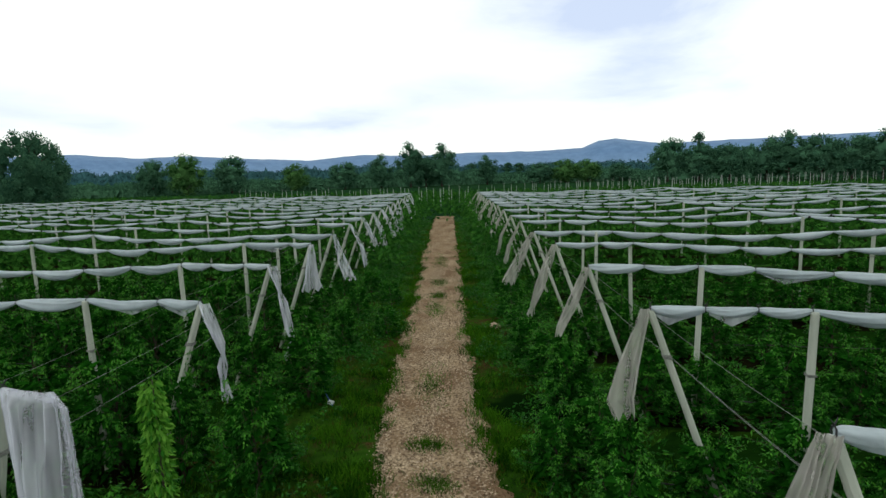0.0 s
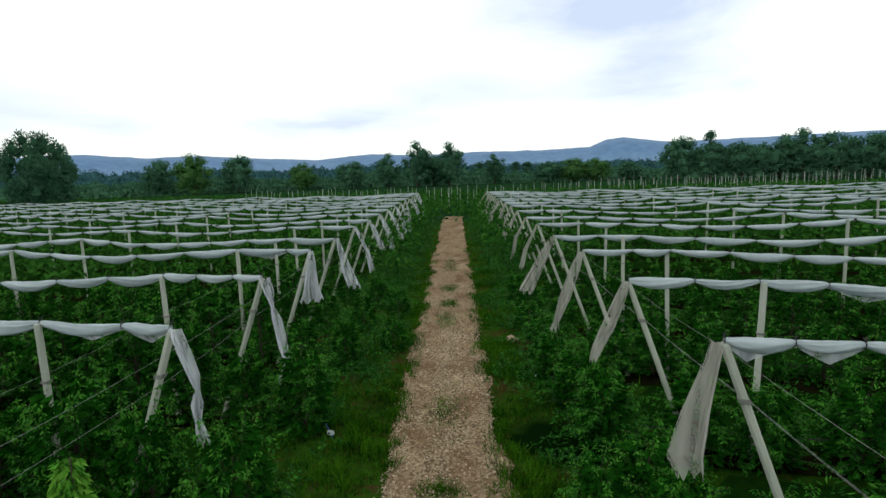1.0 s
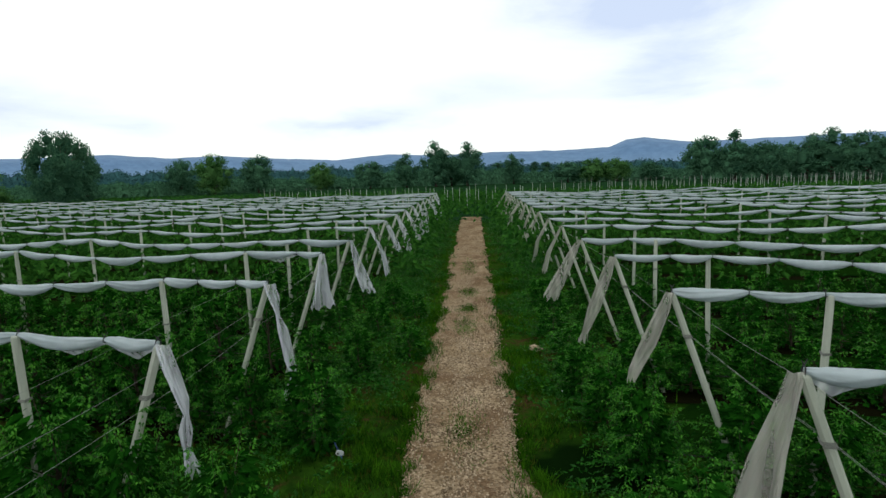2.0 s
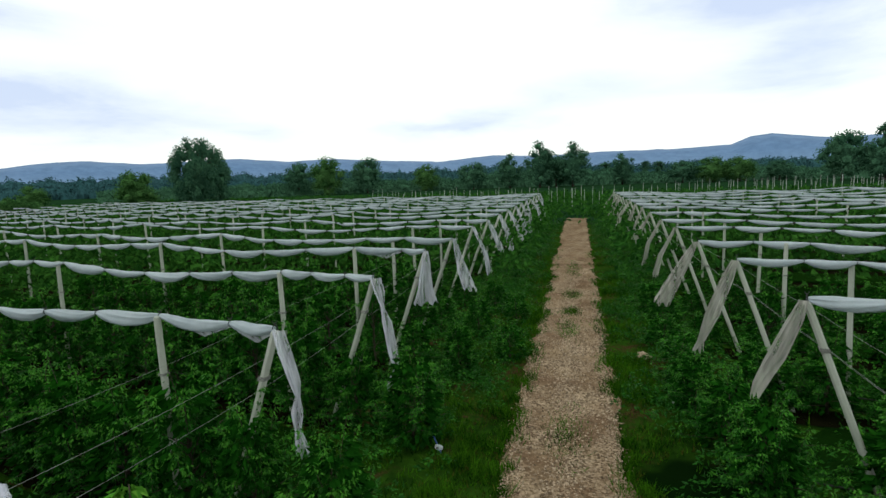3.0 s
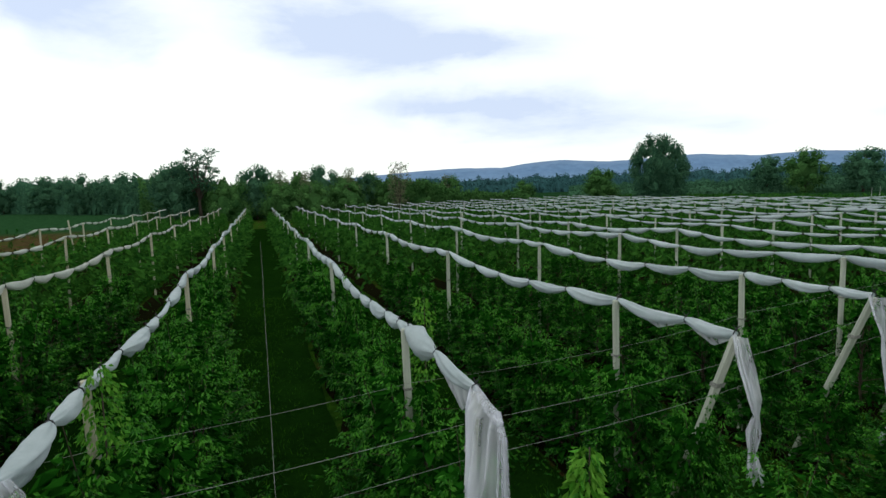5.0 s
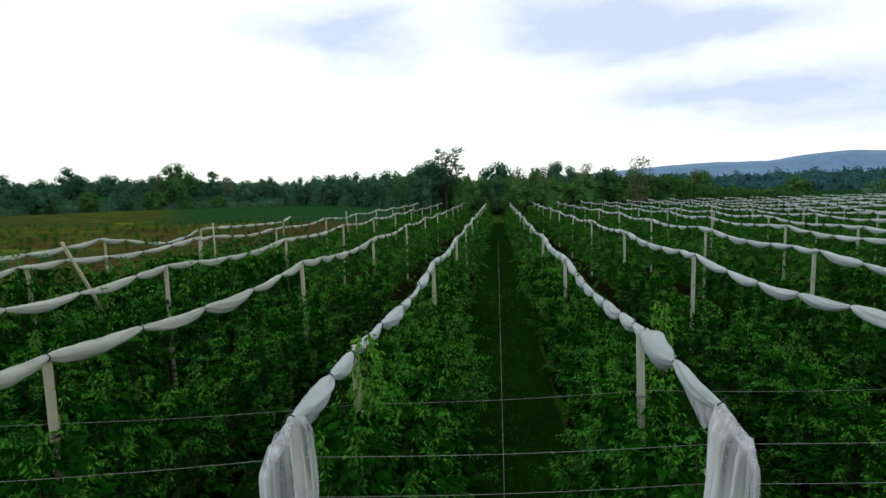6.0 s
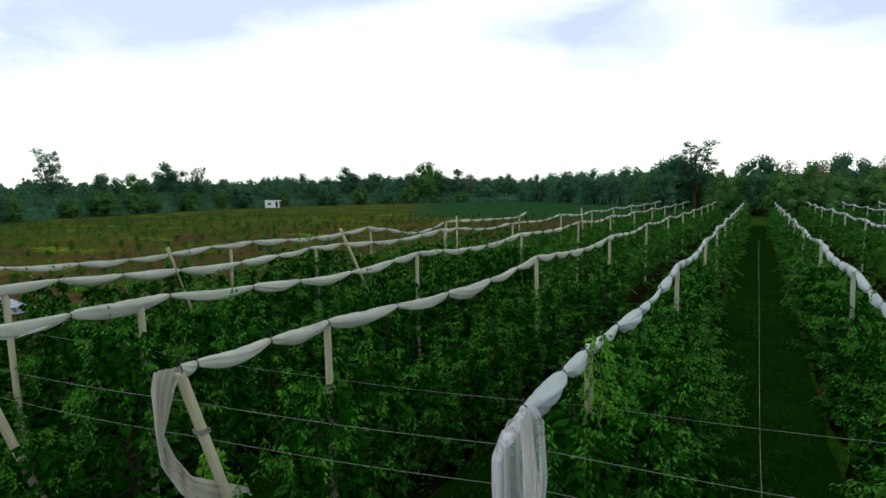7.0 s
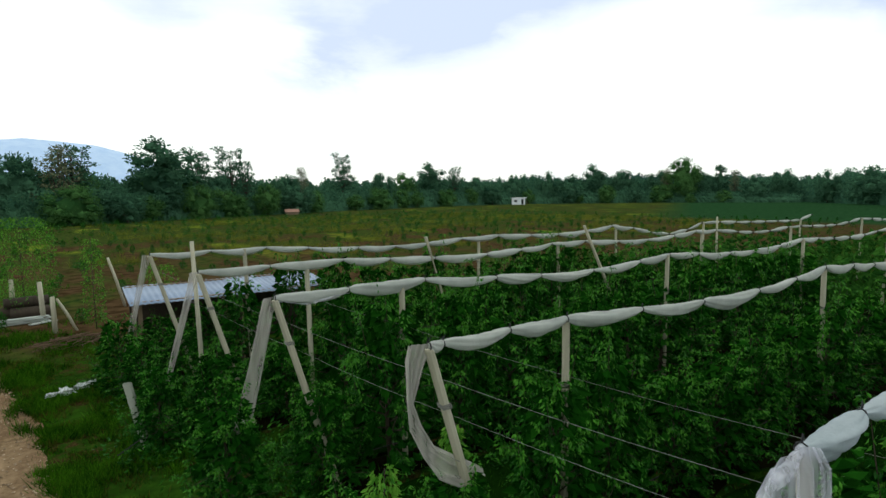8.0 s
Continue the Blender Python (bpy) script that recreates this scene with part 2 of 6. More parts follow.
wob = gmath("ADD", gs.outputs["Y"], gnoise(0.12))
meadow = gp.inputs["Base Color"].links[0].from_socket
spot = gmath("ADD", gmath("MULTIPLY", gnoise(0.8, 6), 0.6), gmath("MULTIPLY", gnoise(6.0, 5), 0.4))
worn = gmix(gstep(spot, 0.50, 0.64), meadow, gmix(gstep(gnoise(30.0, 3), 0.35, 0.65), (0.016, 0.011, 0.004), (0.058, 0.036, 0.016)))
def gspot(x, y, rx, ry):
    """A ragged spot: 1 inside, 0 outside."""
    dx = gmath("POWER", gmath("ABSOLUTE", gmath("DIVIDE", gmath("ADD", gs.outputs["X"], -x), rx)), 2.0)
    dy = gmath("POWER", gmath("ABSOLUTE", gmath("DIVIDE", gmath("ADD", gs.outputs["Y"], -y), ry)), 2.0)
    return gstep(gmath("ADD", gmath("ADD", dx, dy), gmath("ADD", gnoise(2.2, 5), -0.5)), 1.3, 0.5)


worn = gmix(gspot(-1.05, 18.3, 1.0, 0.5), worn, (0.034, 0.016, 0.008))
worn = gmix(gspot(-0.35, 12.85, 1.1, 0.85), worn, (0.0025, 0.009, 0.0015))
soil = gmix(gstep(gnoise(1.3, 6), 0.35, 0.65), (0.030, 0.019, 0.009), (0.072, 0.046, 0.023))
tuft = gmix(gstep(gnoise(2.0, 4), 0.3, 0.7), (0.012, 0.031, 0.008), (0.052, 0.068, 0.014))
bright = gmix(gstep(gnoise(1.4, 5), 0.35, 0.65), (0.045, 0.075, 0.010), (0.16, 0.19, 0.022))
far_band = gstep(gs.outputs["Y"], -40.0, -75.0)
field = gmix(gstep(gmath("ADD", gnoise(0.22, 5, (1.3, 0.6, 1)), gmath("MULTIPLY", far_band, 0.14)), 0.43, 0.64), soil, tuft)
field = gmix(gmath("MULTIPLY", gstep(gnoise(0.16, 4, (1.2, 0.4, 1)), 0.57, 0.68), gstep(gs.outputs["Y"], -28.0, -50.0)), field, bright)
in_field = gstep(wob, -13.5, -16.5)
crop = gmix(gstep(gnoise(0.3, 3, (1, 5, 1)), 0.35, 0.65), (0.010, 0.036, 0.012), (0.020, 0.056, 0.022))
steep = gt.nodes.new("ShaderNodeMath")
steep.operation = "MULTIPLY_ADD"
steep.inputs[1].default_value = 1.66
links(gt, (gs.outputs["Y"], steep.inputs[0]), (gmath("MULTIPLY_ADD", gs.outputs["X"], -1.0), steep.inputs[2]))
in_crop = gmath("MULTIPLY", gmath("MULTIPLY", gstep(gs.outputs["X"], -86.0, -102.0), gstep(gs.outputs["Y"], 0.0, -8.0)), gstep(steep.outputs[0], -16.0, 12.0))
beyond = gmix(gstep(gnoise(0.5, 4, (0.4, 2.5, 1)), 0.35, 0.65), (0.006, 0.022, 0.008), (0.016, 0.046, 0.018))
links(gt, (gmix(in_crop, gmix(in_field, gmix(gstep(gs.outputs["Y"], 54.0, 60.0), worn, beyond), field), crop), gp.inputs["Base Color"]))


# ---- building helpers ----
def mesh(name, verts, faces, mats, smooth=False, slots=None):
    me = bpy.data.meshes.new(name)
    me.from_pydata([tuple(map(float, v)) for v in verts] if not isinstance(verts, np.ndarray) else verts.tolist(), [], faces if isinstance(faces, list) else faces.tolist())
    for m in mats if isinstance(mats, (list, tuple)) else (mats,):
        me.materials.append(m)
    if slots is not None:
        me.polygons.foreach_set("material_index", np.asarray(slots, dtype=np.int32))
    if smooth:
        me.polygons.foreach_set("use_smooth", np.ones(len(me.polygons), dtype=bool))
    me.update()
    return me


def child(name, me, parent, label=""):
    ob = new(name, me)
    ob.parent = parent
    return tagged(ob, label=label) if label else ob


def part(name, bm, mat, parent, label=""):
    me = bpy.data.meshes.new(name)
    bm.to_mesh(me)
    bm.free()
    me.materials.append(mat)
    return child(name, me, parent, label)


def thing(name, at=(0, 0, 0), label="", category="", group="", kind=""):
    ob = new(name)
    ob.empty_display_size = 0.2
    ob.location = at
    return tagged(ob, label, category, group, kind)


def spread(ob, m):
    """A copy of a thing at the pose and scale m alone."""
    return copy_thing(ob, m @ Matrix.Diagonal((1 / ob.scale[0], 1 / ob.scale[1], 1 / ob.scale[2], 1)))


def tube(points, radii, sides=6, cap=True):
    """Vertices and faces of a tapered tube along points."""
    pts = [Vector(p) for p in points]
    vs, fs = [], []
    for i, p in enumerate(pts):
        d = (pts[min(i + 1, len(pts) - 1)] - pts[max(i - 1, 0)]).normalized()
        a = d.orthogonal().normalized() if abs(d.z) > 0.95 else d.cross(Vector((0, 0, 1))).normalized()
        b = d.cross(a)
        for k in range(sides):
            w = 2 * math.pi * k / sides
            vs.append(p + (a * math.cos(w) + b * math.sin(w)) * radii[i])
    for i in range(len(pts) - 1):
        for k in range(sides):
            fs.append((i * sides + k, i * sides + (k + 1) % sides, (i + 1) * sides + (k + 1) % sides, (i + 1) * sides + k))
    if cap:
        fs.append(tuple(range(sides))[::-1])
        fs.append(tuple(range((len(pts) - 1) * sides, len(pts) * sides)))
    return vs, fs


def gather(pieces):
    """Several (verts, faces) joined."""
    vs, fs = [], []
    for v, f in pieces:
        n = len(vs)
        vs.extend(v)
        fs.extend(tuple(i + n for i in face) for face in f)
    return vs, fs


def box(x0, x1, y0, y1, z0, z1, bevel=0.0):
    bm = bmesh.new()
    bmesh.ops.create_cube(bm, size=1)
    for v in bm.verts:
        v.co = ((x0 + x1) / 2 + v.co.x * (x1 - x0), (y0 + y1) / 2 + v.co.y * (y1 - y0), (z0 + z1) / 2 + v.co.z * (z1 - z0))
    if bevel:
        bmesh.ops.bevel(bm, geom=bm.edges[:], offset=bevel, segments=2, affect="EDGES")
    return bm


def leaves(rng, at, way, length, width, fold=0.25, lie=0.0):
    """Folded leaf blades: four corners each. at, way: n x 3 arrays; lie: how far their upper sides turn to the sky."""
    n = len(at)
    way = way / np.linalg.norm(way, axis=1, keepdims=True)
    side = np.cross(way, rng.normal(size=(n, 3)) * 0.6 + np.array([0, 0, lie]))
    side /= np.linalg.norm(side, axis=1, keepdims=True) + 1e-9
    face = np.cross(way, side)
    L = (length * rng.uniform(0.7, 1.25, n))[:, None]
    W = (width * rng.uniform(0.75, 1.2, n))[:, None]
    mid = at + way * L * 0.45 + face * W * fold
    tip = at + way * L
    vs = np.stack([at, mid + side * W * 0.5, tip, mid - side * W * 0.5], 1).reshape(-1, 3)
    fs = np.arange(4 * n).reshape(-1, 4)
    return vs, fs


def towards(v):
    return v / (np.linalg.norm(v, axis=1, keepdims=True) + 1e-9)


# ---- ground and track ----
def ground_sheet():
    xs = np.unique(np.concatenate([np.linspace(-2600, -130, 14), np.linspace(-120, 60, 91), np.linspace(70, 2600, 14)]))
    ys = np.unique(np.concatenate([np.linspace(-2600, -180, 12), np.linspace(-160, 140, 121), np.linspace(160, 2600, 14)]))
    vs = [(x, y, -0.03 + 0.05 * noise.noise((x * 0.21, y * 0.21, 0)) if abs(x) < 119 and abs(y) < 159 else -0.03) for y in ys for x in xs]
    w = len(xs)
    fs = [(j * w + i, j * w + i + 1, (j + 1) * w + i + 1, (j + 1) * w + i) for j in range(len(ys) - 1) for i in range(w - 1)]
    tagged(new("ground", mesh("ground", vs, fs, GROUND, True)), "dark green meadow with worn and tilled patches", "ground", kind="structure")


ground_sheet()


TRACK_Y = (-60, -14.1, -9.2, -5.8, 2.0, 9.4, 10.7, 13.1, 17.1, 25.4, 51.4, 62.7)
TRACK_X = (9.5, 2.0, 1.1, 0.55, -0.45, -1.66, -2.08, -2.62, -3.47, -5.15, -10.5, -12.75)


def track_middle(y):
    return float(np.interp(y, TRACK_Y, TRACK_X))


def stony_bed():
    """Stones of two sizes lying in sand."""
    t = GRAVEL.node_tree
    p = t.nodes["Principled BSDF"]
    base = p.inputs["Base Color"].links[0].from_socket
    g = t.nodes.new("ShaderNodeNewGeometry")
    v = node(t, "ShaderNodeTexVoronoi", Scale=26.0)
    pick = t.nodes.new("ShaderNodeSeparateColor")
    r = t.nodes.new("ShaderNodeValToRGB")
    r.color_ramp.elements[0].position, r.color_ramp.elements[0].color = 0.1, (0.070, 0.048, 0.029, 1)
    r.color_ramp.elements[1].position, r.color_ramp.elements[1].color = 0.95, (0.47, 0.365, 0.25, 1)
    n = node(t, "ShaderNodeTexNoise", Scale=1.3, Detail=4.0)
    f = t.nodes.new("ShaderNodeMapRange")
    f.inputs[1].default_value, f.inputs[2].default_value, f.inputs[3].default_value, f.inputs[4].default_value = 0.38, 0.6, 0.25, 0.9
    mx = node(t, "ShaderNodeMix", data_type="RGBA")
    # the southern stretch is trodden earth with few stones
    north = t.nodes.new("ShaderNodeSeparateXYZ")
    north_fade = t.nodes.new("ShaderNodeMapRange")
    north_fade.inputs[1].default_value, north_fade.inputs[2].default_value = -4.0, 4.0
    less = node(t, "ShaderNodeMath", operation="MULTIPLY")
    links(t, (g.outputs["Position"], v.inputs["Vector"]), (g.outputs["Position"], n.inputs["Vector"]), (v.outputs["Color"], pick.inputs[0]), (pick.outputs[0], r.inputs[0]),
          (n.outputs["Fac"], f.inputs[0]), (g.outputs["Position"], north.inputs[0]), (north.outputs[1], north_fade.inputs[0]), (f.outputs[0], less.inputs[0]), (north_fade.outputs[0], less.inputs[1]),
          (less.outputs[0], mx.inputs[0]), (base, mx.inputs[6]), (r.outputs[0], mx.inputs[7]))
    # damp earthy patches
    n2 = node(t, "ShaderNodeTexNoise", Scale=0.7, Detail=5.0, Roughness=0.65)
    f2 = t.nodes.new("ShaderNodeMapRange")
    f2.inputs[1].default_value, f2.inputs[2].default_value, f2.inputs[3].default_value, f2.inputs[4].default_value = 0.40, 0.66, 0.0, 0.75
    m2 = node(t, "ShaderNodeMix", data_type="RGBA")
    m2.inputs[7].default_value = (0.105, 0.061, 0.035, 1)
    links(t, (g.outputs["Position"], n2.inputs["Vector"]), (n2.outputs["Fac"], f2.inputs[0]), (f2.outputs[0], m2.inputs[0]), (mx.outputs[2], m2.inputs[6]), (m2.outputs[2], p.inputs["Base Color"]))


stony_bed()


def gravel_track():
    vs, fs = [], []
    ys = np.arange(-40, 62.5, 0.125)
    cols = 12
    for y in ys:
        c = track_middle(y)
        wl = 1.04 + 0.26 * noise.noise((y * 0.5, 1.7, 0)) + 0.16 * noise.noise((y * 1.7, 4.7, 0)) + 0.07 * noise.noise((y * 3.9, 2.7, 0))
        wr = 1.03 + 0.26 * noise.noise((y * 0.5, 9.1, 0)) + 0.16 * noise.noise((y * 1.8, 7.7, 0)) + 0.07 * noise.noise((y * 4.1, 3.7, 0))
        if 8.2 < y < 9.8:
            wr += 0.25
        for k in range(cols + 1):
            u = k / cols
            x = c - wl + (wl + wr) * u
            rut = -0.02 * (math.exp(-((u - 0.25) / 0.1) ** 2) + math.exp(-((u - 0.75) / 0.1) ** 2))
            edge = -0.05 if k in (0, cols) else 0
            vs.append((x, y, 0.035 + rut + edge + 0.015 * noise.noise((x * 1.5, y * 1.5, 3))))
    w = cols + 1
    fs = [(j * w + i, j * w + i + 1, (j + 1) * w + i + 1, (j + 1) * w + i) for j in range(len(ys) - 1) for i in range(cols)]
    tagged(new("gravel_track", mesh("gravel_track", vs, fs, GRAVEL, True)), "pale brown gravel farm track with worn grass edges", "track", kind="structure")


gravel_track()


def open_weave(m, cover, streaks=0.0):
    """Net cloth lets part of the light straight through; where it lies in several layers, in upright folds, it lets through less."""
    t = m.node_tree
    out = t.nodes["Material Output"]
    top = out.inputs[0].links[0].from_socket
    hole = t.nodes.new("ShaderNodeBsdfTransparent")
    mh = t.nodes.new("ShaderNodeMixShader")
    mh.inputs[0].default_value = cover
    if streaks:
        g = t.nodes.new("ShaderNodeNewGeometry")
        mp = node(t, "ShaderNodeVectorMath", operation="MULTIPLY")
        mp.inputs[1].default_value = (1, 1, 0.07)
        n = node(t, "ShaderNodeTexNoise", Scale=8.0, Detail=1.0, Roughness=0.5)
        f = t.nodes.new("ShaderNodeMapRange")
        f.inputs[1].default_value, f.inputs[2].default_value, f.inputs[3].default_value, f.inputs[4].default_value = 0.3, 0.7, cover - streaks, cover + streaks
        links(t, (g.outputs["Position"], mp.inputs[0]), (mp.outputs[0], n.inputs["Vector"]), (n.outputs["Fac"], f.inputs[0]), (f.outputs[0], mh.inputs[0]))
    links(t, (hole.outputs[0], mh.inputs[1]), (top, mh.inputs[2]), (mh.outputs[0], out.inputs[0]))


open_weave(NET_SHEER, 0.40, 0.18)
open_weave(NET_OLD, 0.48, 0.14)
open_weave(NET, 0.88)
open_weave(NET_CREAM, 0.88)

# ---- orchard rows: y, end of the net, first post, height of the net line ----
WEST, EAST = -78.0, 46.0
LEFT = [(-10.4, -2.28, -4.88, 3.25), (-6.82, -2.70, -4.88, 3.20), (-3.66, -3.16, -5.32, 3.14), (-0.47, -3.75, -5.79, 3.06), (2.62, -4.64, -6.75, 2.93),
        (6.04, -5.09, -7.38, 2.90), (9.23, -5.25, -7.33, 2.99), (12.56, -5.97, -8.15, 2.99), (15.75, -6.56, -8.62, 3.04), (18.95, -7.33, -9.38, 2.93)]
RIGHT = [(6.23, 2.08, 4.0, 2.92), (9.53, 1.34, 3.27, 2.98), (12.62, 0.69, 2.64, 3.0), (16.15, 0.05, 1.95, 2.97), (19.7, -0.66, 1.3, 2.88)]
while LEFT[-1][0] < 52:
    y = LEFT[-1][0] + 3.22
    LEFT.append((y, -7.33 - 0.2 * (y - 18.95), -9.4 - 0.2 * (y - 18.95) - 0.4 * random.random(), 2.93 + 0.08 * random.random()))
while RIGHT[-1][0] < 53:
    y = RIGHT[-1][0] + 3.3
    RIGHT.append((y, -0.66 - 0.2 * (y - 19.7), 1.3 - 0.2 * (y - 19.7) + 0.4 * random.random(), 2.88 + 0.08 * random.random()))
ROWS = [(-1, *r) for r in LEFT] + [(1, *r) for r in RIGHT]


def row_far(side, y):
    if y < -10:
        return -36.5
    return WEST + 1.5 * math.sin(y * 1.7) if side < 0 else EAST


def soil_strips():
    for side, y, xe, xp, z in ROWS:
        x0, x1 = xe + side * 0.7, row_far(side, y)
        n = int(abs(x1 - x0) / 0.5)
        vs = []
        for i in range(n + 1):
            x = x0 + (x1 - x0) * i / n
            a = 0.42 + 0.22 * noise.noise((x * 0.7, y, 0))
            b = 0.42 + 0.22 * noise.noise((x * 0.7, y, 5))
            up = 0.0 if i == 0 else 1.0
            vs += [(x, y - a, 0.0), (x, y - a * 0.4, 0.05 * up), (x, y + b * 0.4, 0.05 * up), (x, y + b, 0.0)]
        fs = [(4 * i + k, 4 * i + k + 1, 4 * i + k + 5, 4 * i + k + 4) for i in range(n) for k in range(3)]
        tagged(new("soil_strip", mesh("soil_strip", vs, fs, SOIL, True)), "bare soil under an orchard row, darkened for the shade of the trees", "soil", kind="structure")


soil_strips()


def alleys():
    """Strips of short grass between neighbouring rows, coloured dark for the shade under the trees' reach."""
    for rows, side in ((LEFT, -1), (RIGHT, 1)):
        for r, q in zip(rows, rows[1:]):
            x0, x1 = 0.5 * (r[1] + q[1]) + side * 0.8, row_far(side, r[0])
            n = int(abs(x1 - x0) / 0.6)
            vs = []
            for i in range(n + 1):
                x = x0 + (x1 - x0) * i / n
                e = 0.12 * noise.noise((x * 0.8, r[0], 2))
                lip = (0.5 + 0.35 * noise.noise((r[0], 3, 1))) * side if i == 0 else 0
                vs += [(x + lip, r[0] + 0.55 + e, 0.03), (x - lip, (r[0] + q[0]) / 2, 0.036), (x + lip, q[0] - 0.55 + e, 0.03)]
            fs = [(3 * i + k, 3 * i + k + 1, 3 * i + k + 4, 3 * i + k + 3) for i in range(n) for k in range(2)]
            tagged(new("alley", mesh("alley", vs, fs, ALLEY, True)), "grassy alley between two tree rows, shade painted dark", "ground", kind="structure")


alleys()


# ---- posts ----
def square_shaft(height, w=0.047, tilt=0.0):
    """A square cast post with softened corners and slightly uneven faces; tilt: how far its foot stands back along +x."""
    vs, fs = [], []
    rings = [(-0.3, 1.0), (0.6, 1.0), (1.3, 0.98), (height - 0.02, 0.95), (height, 0.8)]
    for z, s in rings:
        for k in range(8):
            a = math.pi / 4 * k + math.pi / 8
            q = w * s * 1.13
            x, y = max(-w * s, min(w * s, q * 1.0 * math.cos(a) * 1.08)), max(-w * s, min(w * s, q * math.sin(a) * 1.08))
            vs.append((x + tilt * (1 - z / height), y, z))
    for i in range(len(rings) - 1):
        for k in range(8):
            fs.append((i * 8 + k, i * 8 + (k + 1) % 8, (i + 1) * 8 + (k + 1) % 8, (i + 1) * 8 + k))
    fs.append(tuple(range(len(rings) * 8 - 8, len(rings) * 8)))
    return vs, fs


def ring_band(z, w=0.052, tilt=0.0, height=3.0, turns=3):
    pieces = []
    for i in range(turns):
        zz = z + i * 0.012
        pts = [(tilt * (1 - zz / height) + sx * w, sy * w, zz) for sx, sy in ((-1, -1), (1, -1), (1, 1), (-1, 1), (-1, -1))]
        pieces.append(tube(pts, [0.005] * 5, 4, False))
    return gather(pieces)


def make_post(height, wood):
    p = thing("orchard_post", label="upright weathered timber post under the net line" if wood else "upright grey concrete post under the net line", category="post", group="orchard posts")
    child("shaft", mesh("shaft", *square_shaft(height), POST_WOOD if wood else POST), p)
    child("wire_band", mesh("wire_band", *ring_band(height * 0.72), BAND), p, "thin steel wire wrapped round the post")
    return p


POSTS = [make_post(2.96, False), make_post(3.02, True)]
used = [False, False]


def set_post(x, y, z, k=None):
    k = random.randrange(2) if k is None else k
    m = pose(x, y, 0, random.uniform(-1.2, 1.2), random.uniform(-1.5, 1.5), random.uniform(-8, 8)) @ Matrix.Diagonal((1, 1, z / (2.96, 3.02)[k], 1))
    if used[k]:
        spread(POSTS[k], m)
    else:
        POSTS[k].matrix_basis, used[k] = m, True


POST_AT = {}
KNOWN_POSTS = {  # rows beside the tilled field, whose posts stand unevenly
    -3.66: [(-5.3, 3.18), (-12.8, 3.10), (-20.2, 3.10)],
    -6.82: [(-4.87, 3.25), (-12.4, 3.23), (-19.8, 3.28), (-26.85, 3.11), (-34.8, 3.23)],
    -10.4: [(-4.53, 3.27), (-12.2, 3.21), (-19.55, 3.32), (-26.1, 3.20), (-36.5, 2.95)],
}
SAGS = {(-10.4, -19.55): 0.50, (-10.4, -26.1): 0.05}  # a slack span and a taut one
for side, y, xe, xp, z in ROWS:
    x, far = xp, row_far(side, y)
    POST_AT[side, y] = []
    for px, pz in KNOWN_POSTS.get(y, ()):
        set_post(px, y, pz, 1)
        POST_AT[side, y].append((px, pz))
        x = px - 7.5
    while (x - far) * side < 0:
        dz = random.uniform(-0.05, 0.05) if x != xp else 0
        set_post(x, y, z + dz, 1 if y < 4 else 0)
        POST_AT[side, y].append((x, z + dz))
        x += side * 7.5 * random.uniform(0.98, 1.02)

def end_post(side, xe, y, z, back):
    e = thing("end_post", (xe, y, 0), "leaning concrete end post of an orchard row" if y > 4 else "leaning timber end post of an orchard row", "post", "leaning end posts")
    child("shaft", mesh("shaft", *square_shaft(z, 0.05, side * back), POST if y > 4 else POST_WOOD), e)
    child("wire_band", mesh("wire_band", *ring_band(z * 0.78, 0.055, side * back, z, 5), BAND), e, "steel wire wrapped round the post")
    return e


for side, y, xe, xp, z in ROWS:
    end_post(side, xe, y, z - 0.03, 1.05 if side > 0 else (1.15 if y > 7 else 0.65 if y > 4 else 0.9))


# ---- nets ----
def swag(a, b, belly, drop, seed, rings=12, sides=14, slack=1.0, head=0.62, folds=0.0):
    """A tied-up bundle of net between two ties: pinched at both ends, full and hanging between."""
    rng = random.Random(seed)
    a, b = Vector(a), Vector(b)
    ph = [rng.uniform(0, 6.3) for _ in range(4)]
    peak = rng.uniform(0.42, 0.62)
    vs, fs = [], []
    for i in range(rings):
        s = i / (rings - 1)
        u = s ** (math.log(0.5) / math.log(peak))
        f = math.sin(math.pi * u) ** 0.65 if 0 < s < 1 else 0
        c = a.lerp(b, s) - Vector((0, 0, drop * math.sin(math.pi * s)))
        wy, wz = 0.022 + belly * 0.62 * f, 0.026 + belly * f
        for k in range(sides):
            w = 2 * math.pi * k / sides
            r = 1 + 0.11 * math.sin(3 * w + ph[0] + 3 * s) + 0.11 * math.sin(5 * w + ph[1] - 7 * s) * (1.2 - f) + 0.08 * math.sin(6 * w + 9 * s + ph[2]) + folds * math.sin(9 * w + ph[3] + 11 * s) * math.sin(4 * s + 2 * w + ph[0])
            zz = math.sin(w)
            vs.append(c + Vector((0, math.cos(w) * wy * r, (zz * head if zz > 0 else zz * slack) * wz * r)))
    for i in range(rings - 1):
        for k in range(sides):
            fs.append((i * sides + k, i * sides + (k + 1) % sides, (i + 1) * sides + (k + 1) % sides, (i + 1) * sides + k))
    return vs, fs


def knot(at, r=0.032):
    x, y, z = at
    ring = [(x + 0.004 * math.sin(3 * k), y + r * math.cos(k * math.pi / 4), z - 0.01 + r * 1.1 * math.sin(k * math.pi / 4)) for k in range(9)]
    return gather([tube(ring, [0.007] * 9, 5, False), tube([(x, y, z + r), (x + 0.03, y + 0.02, z + r + 0.05)], [0.008, 0.004], 4), tube([(x, y, z + r), (x - 0.03, y - 0.01, z + r + 0.045)], [0.008, 0.004], 4)])


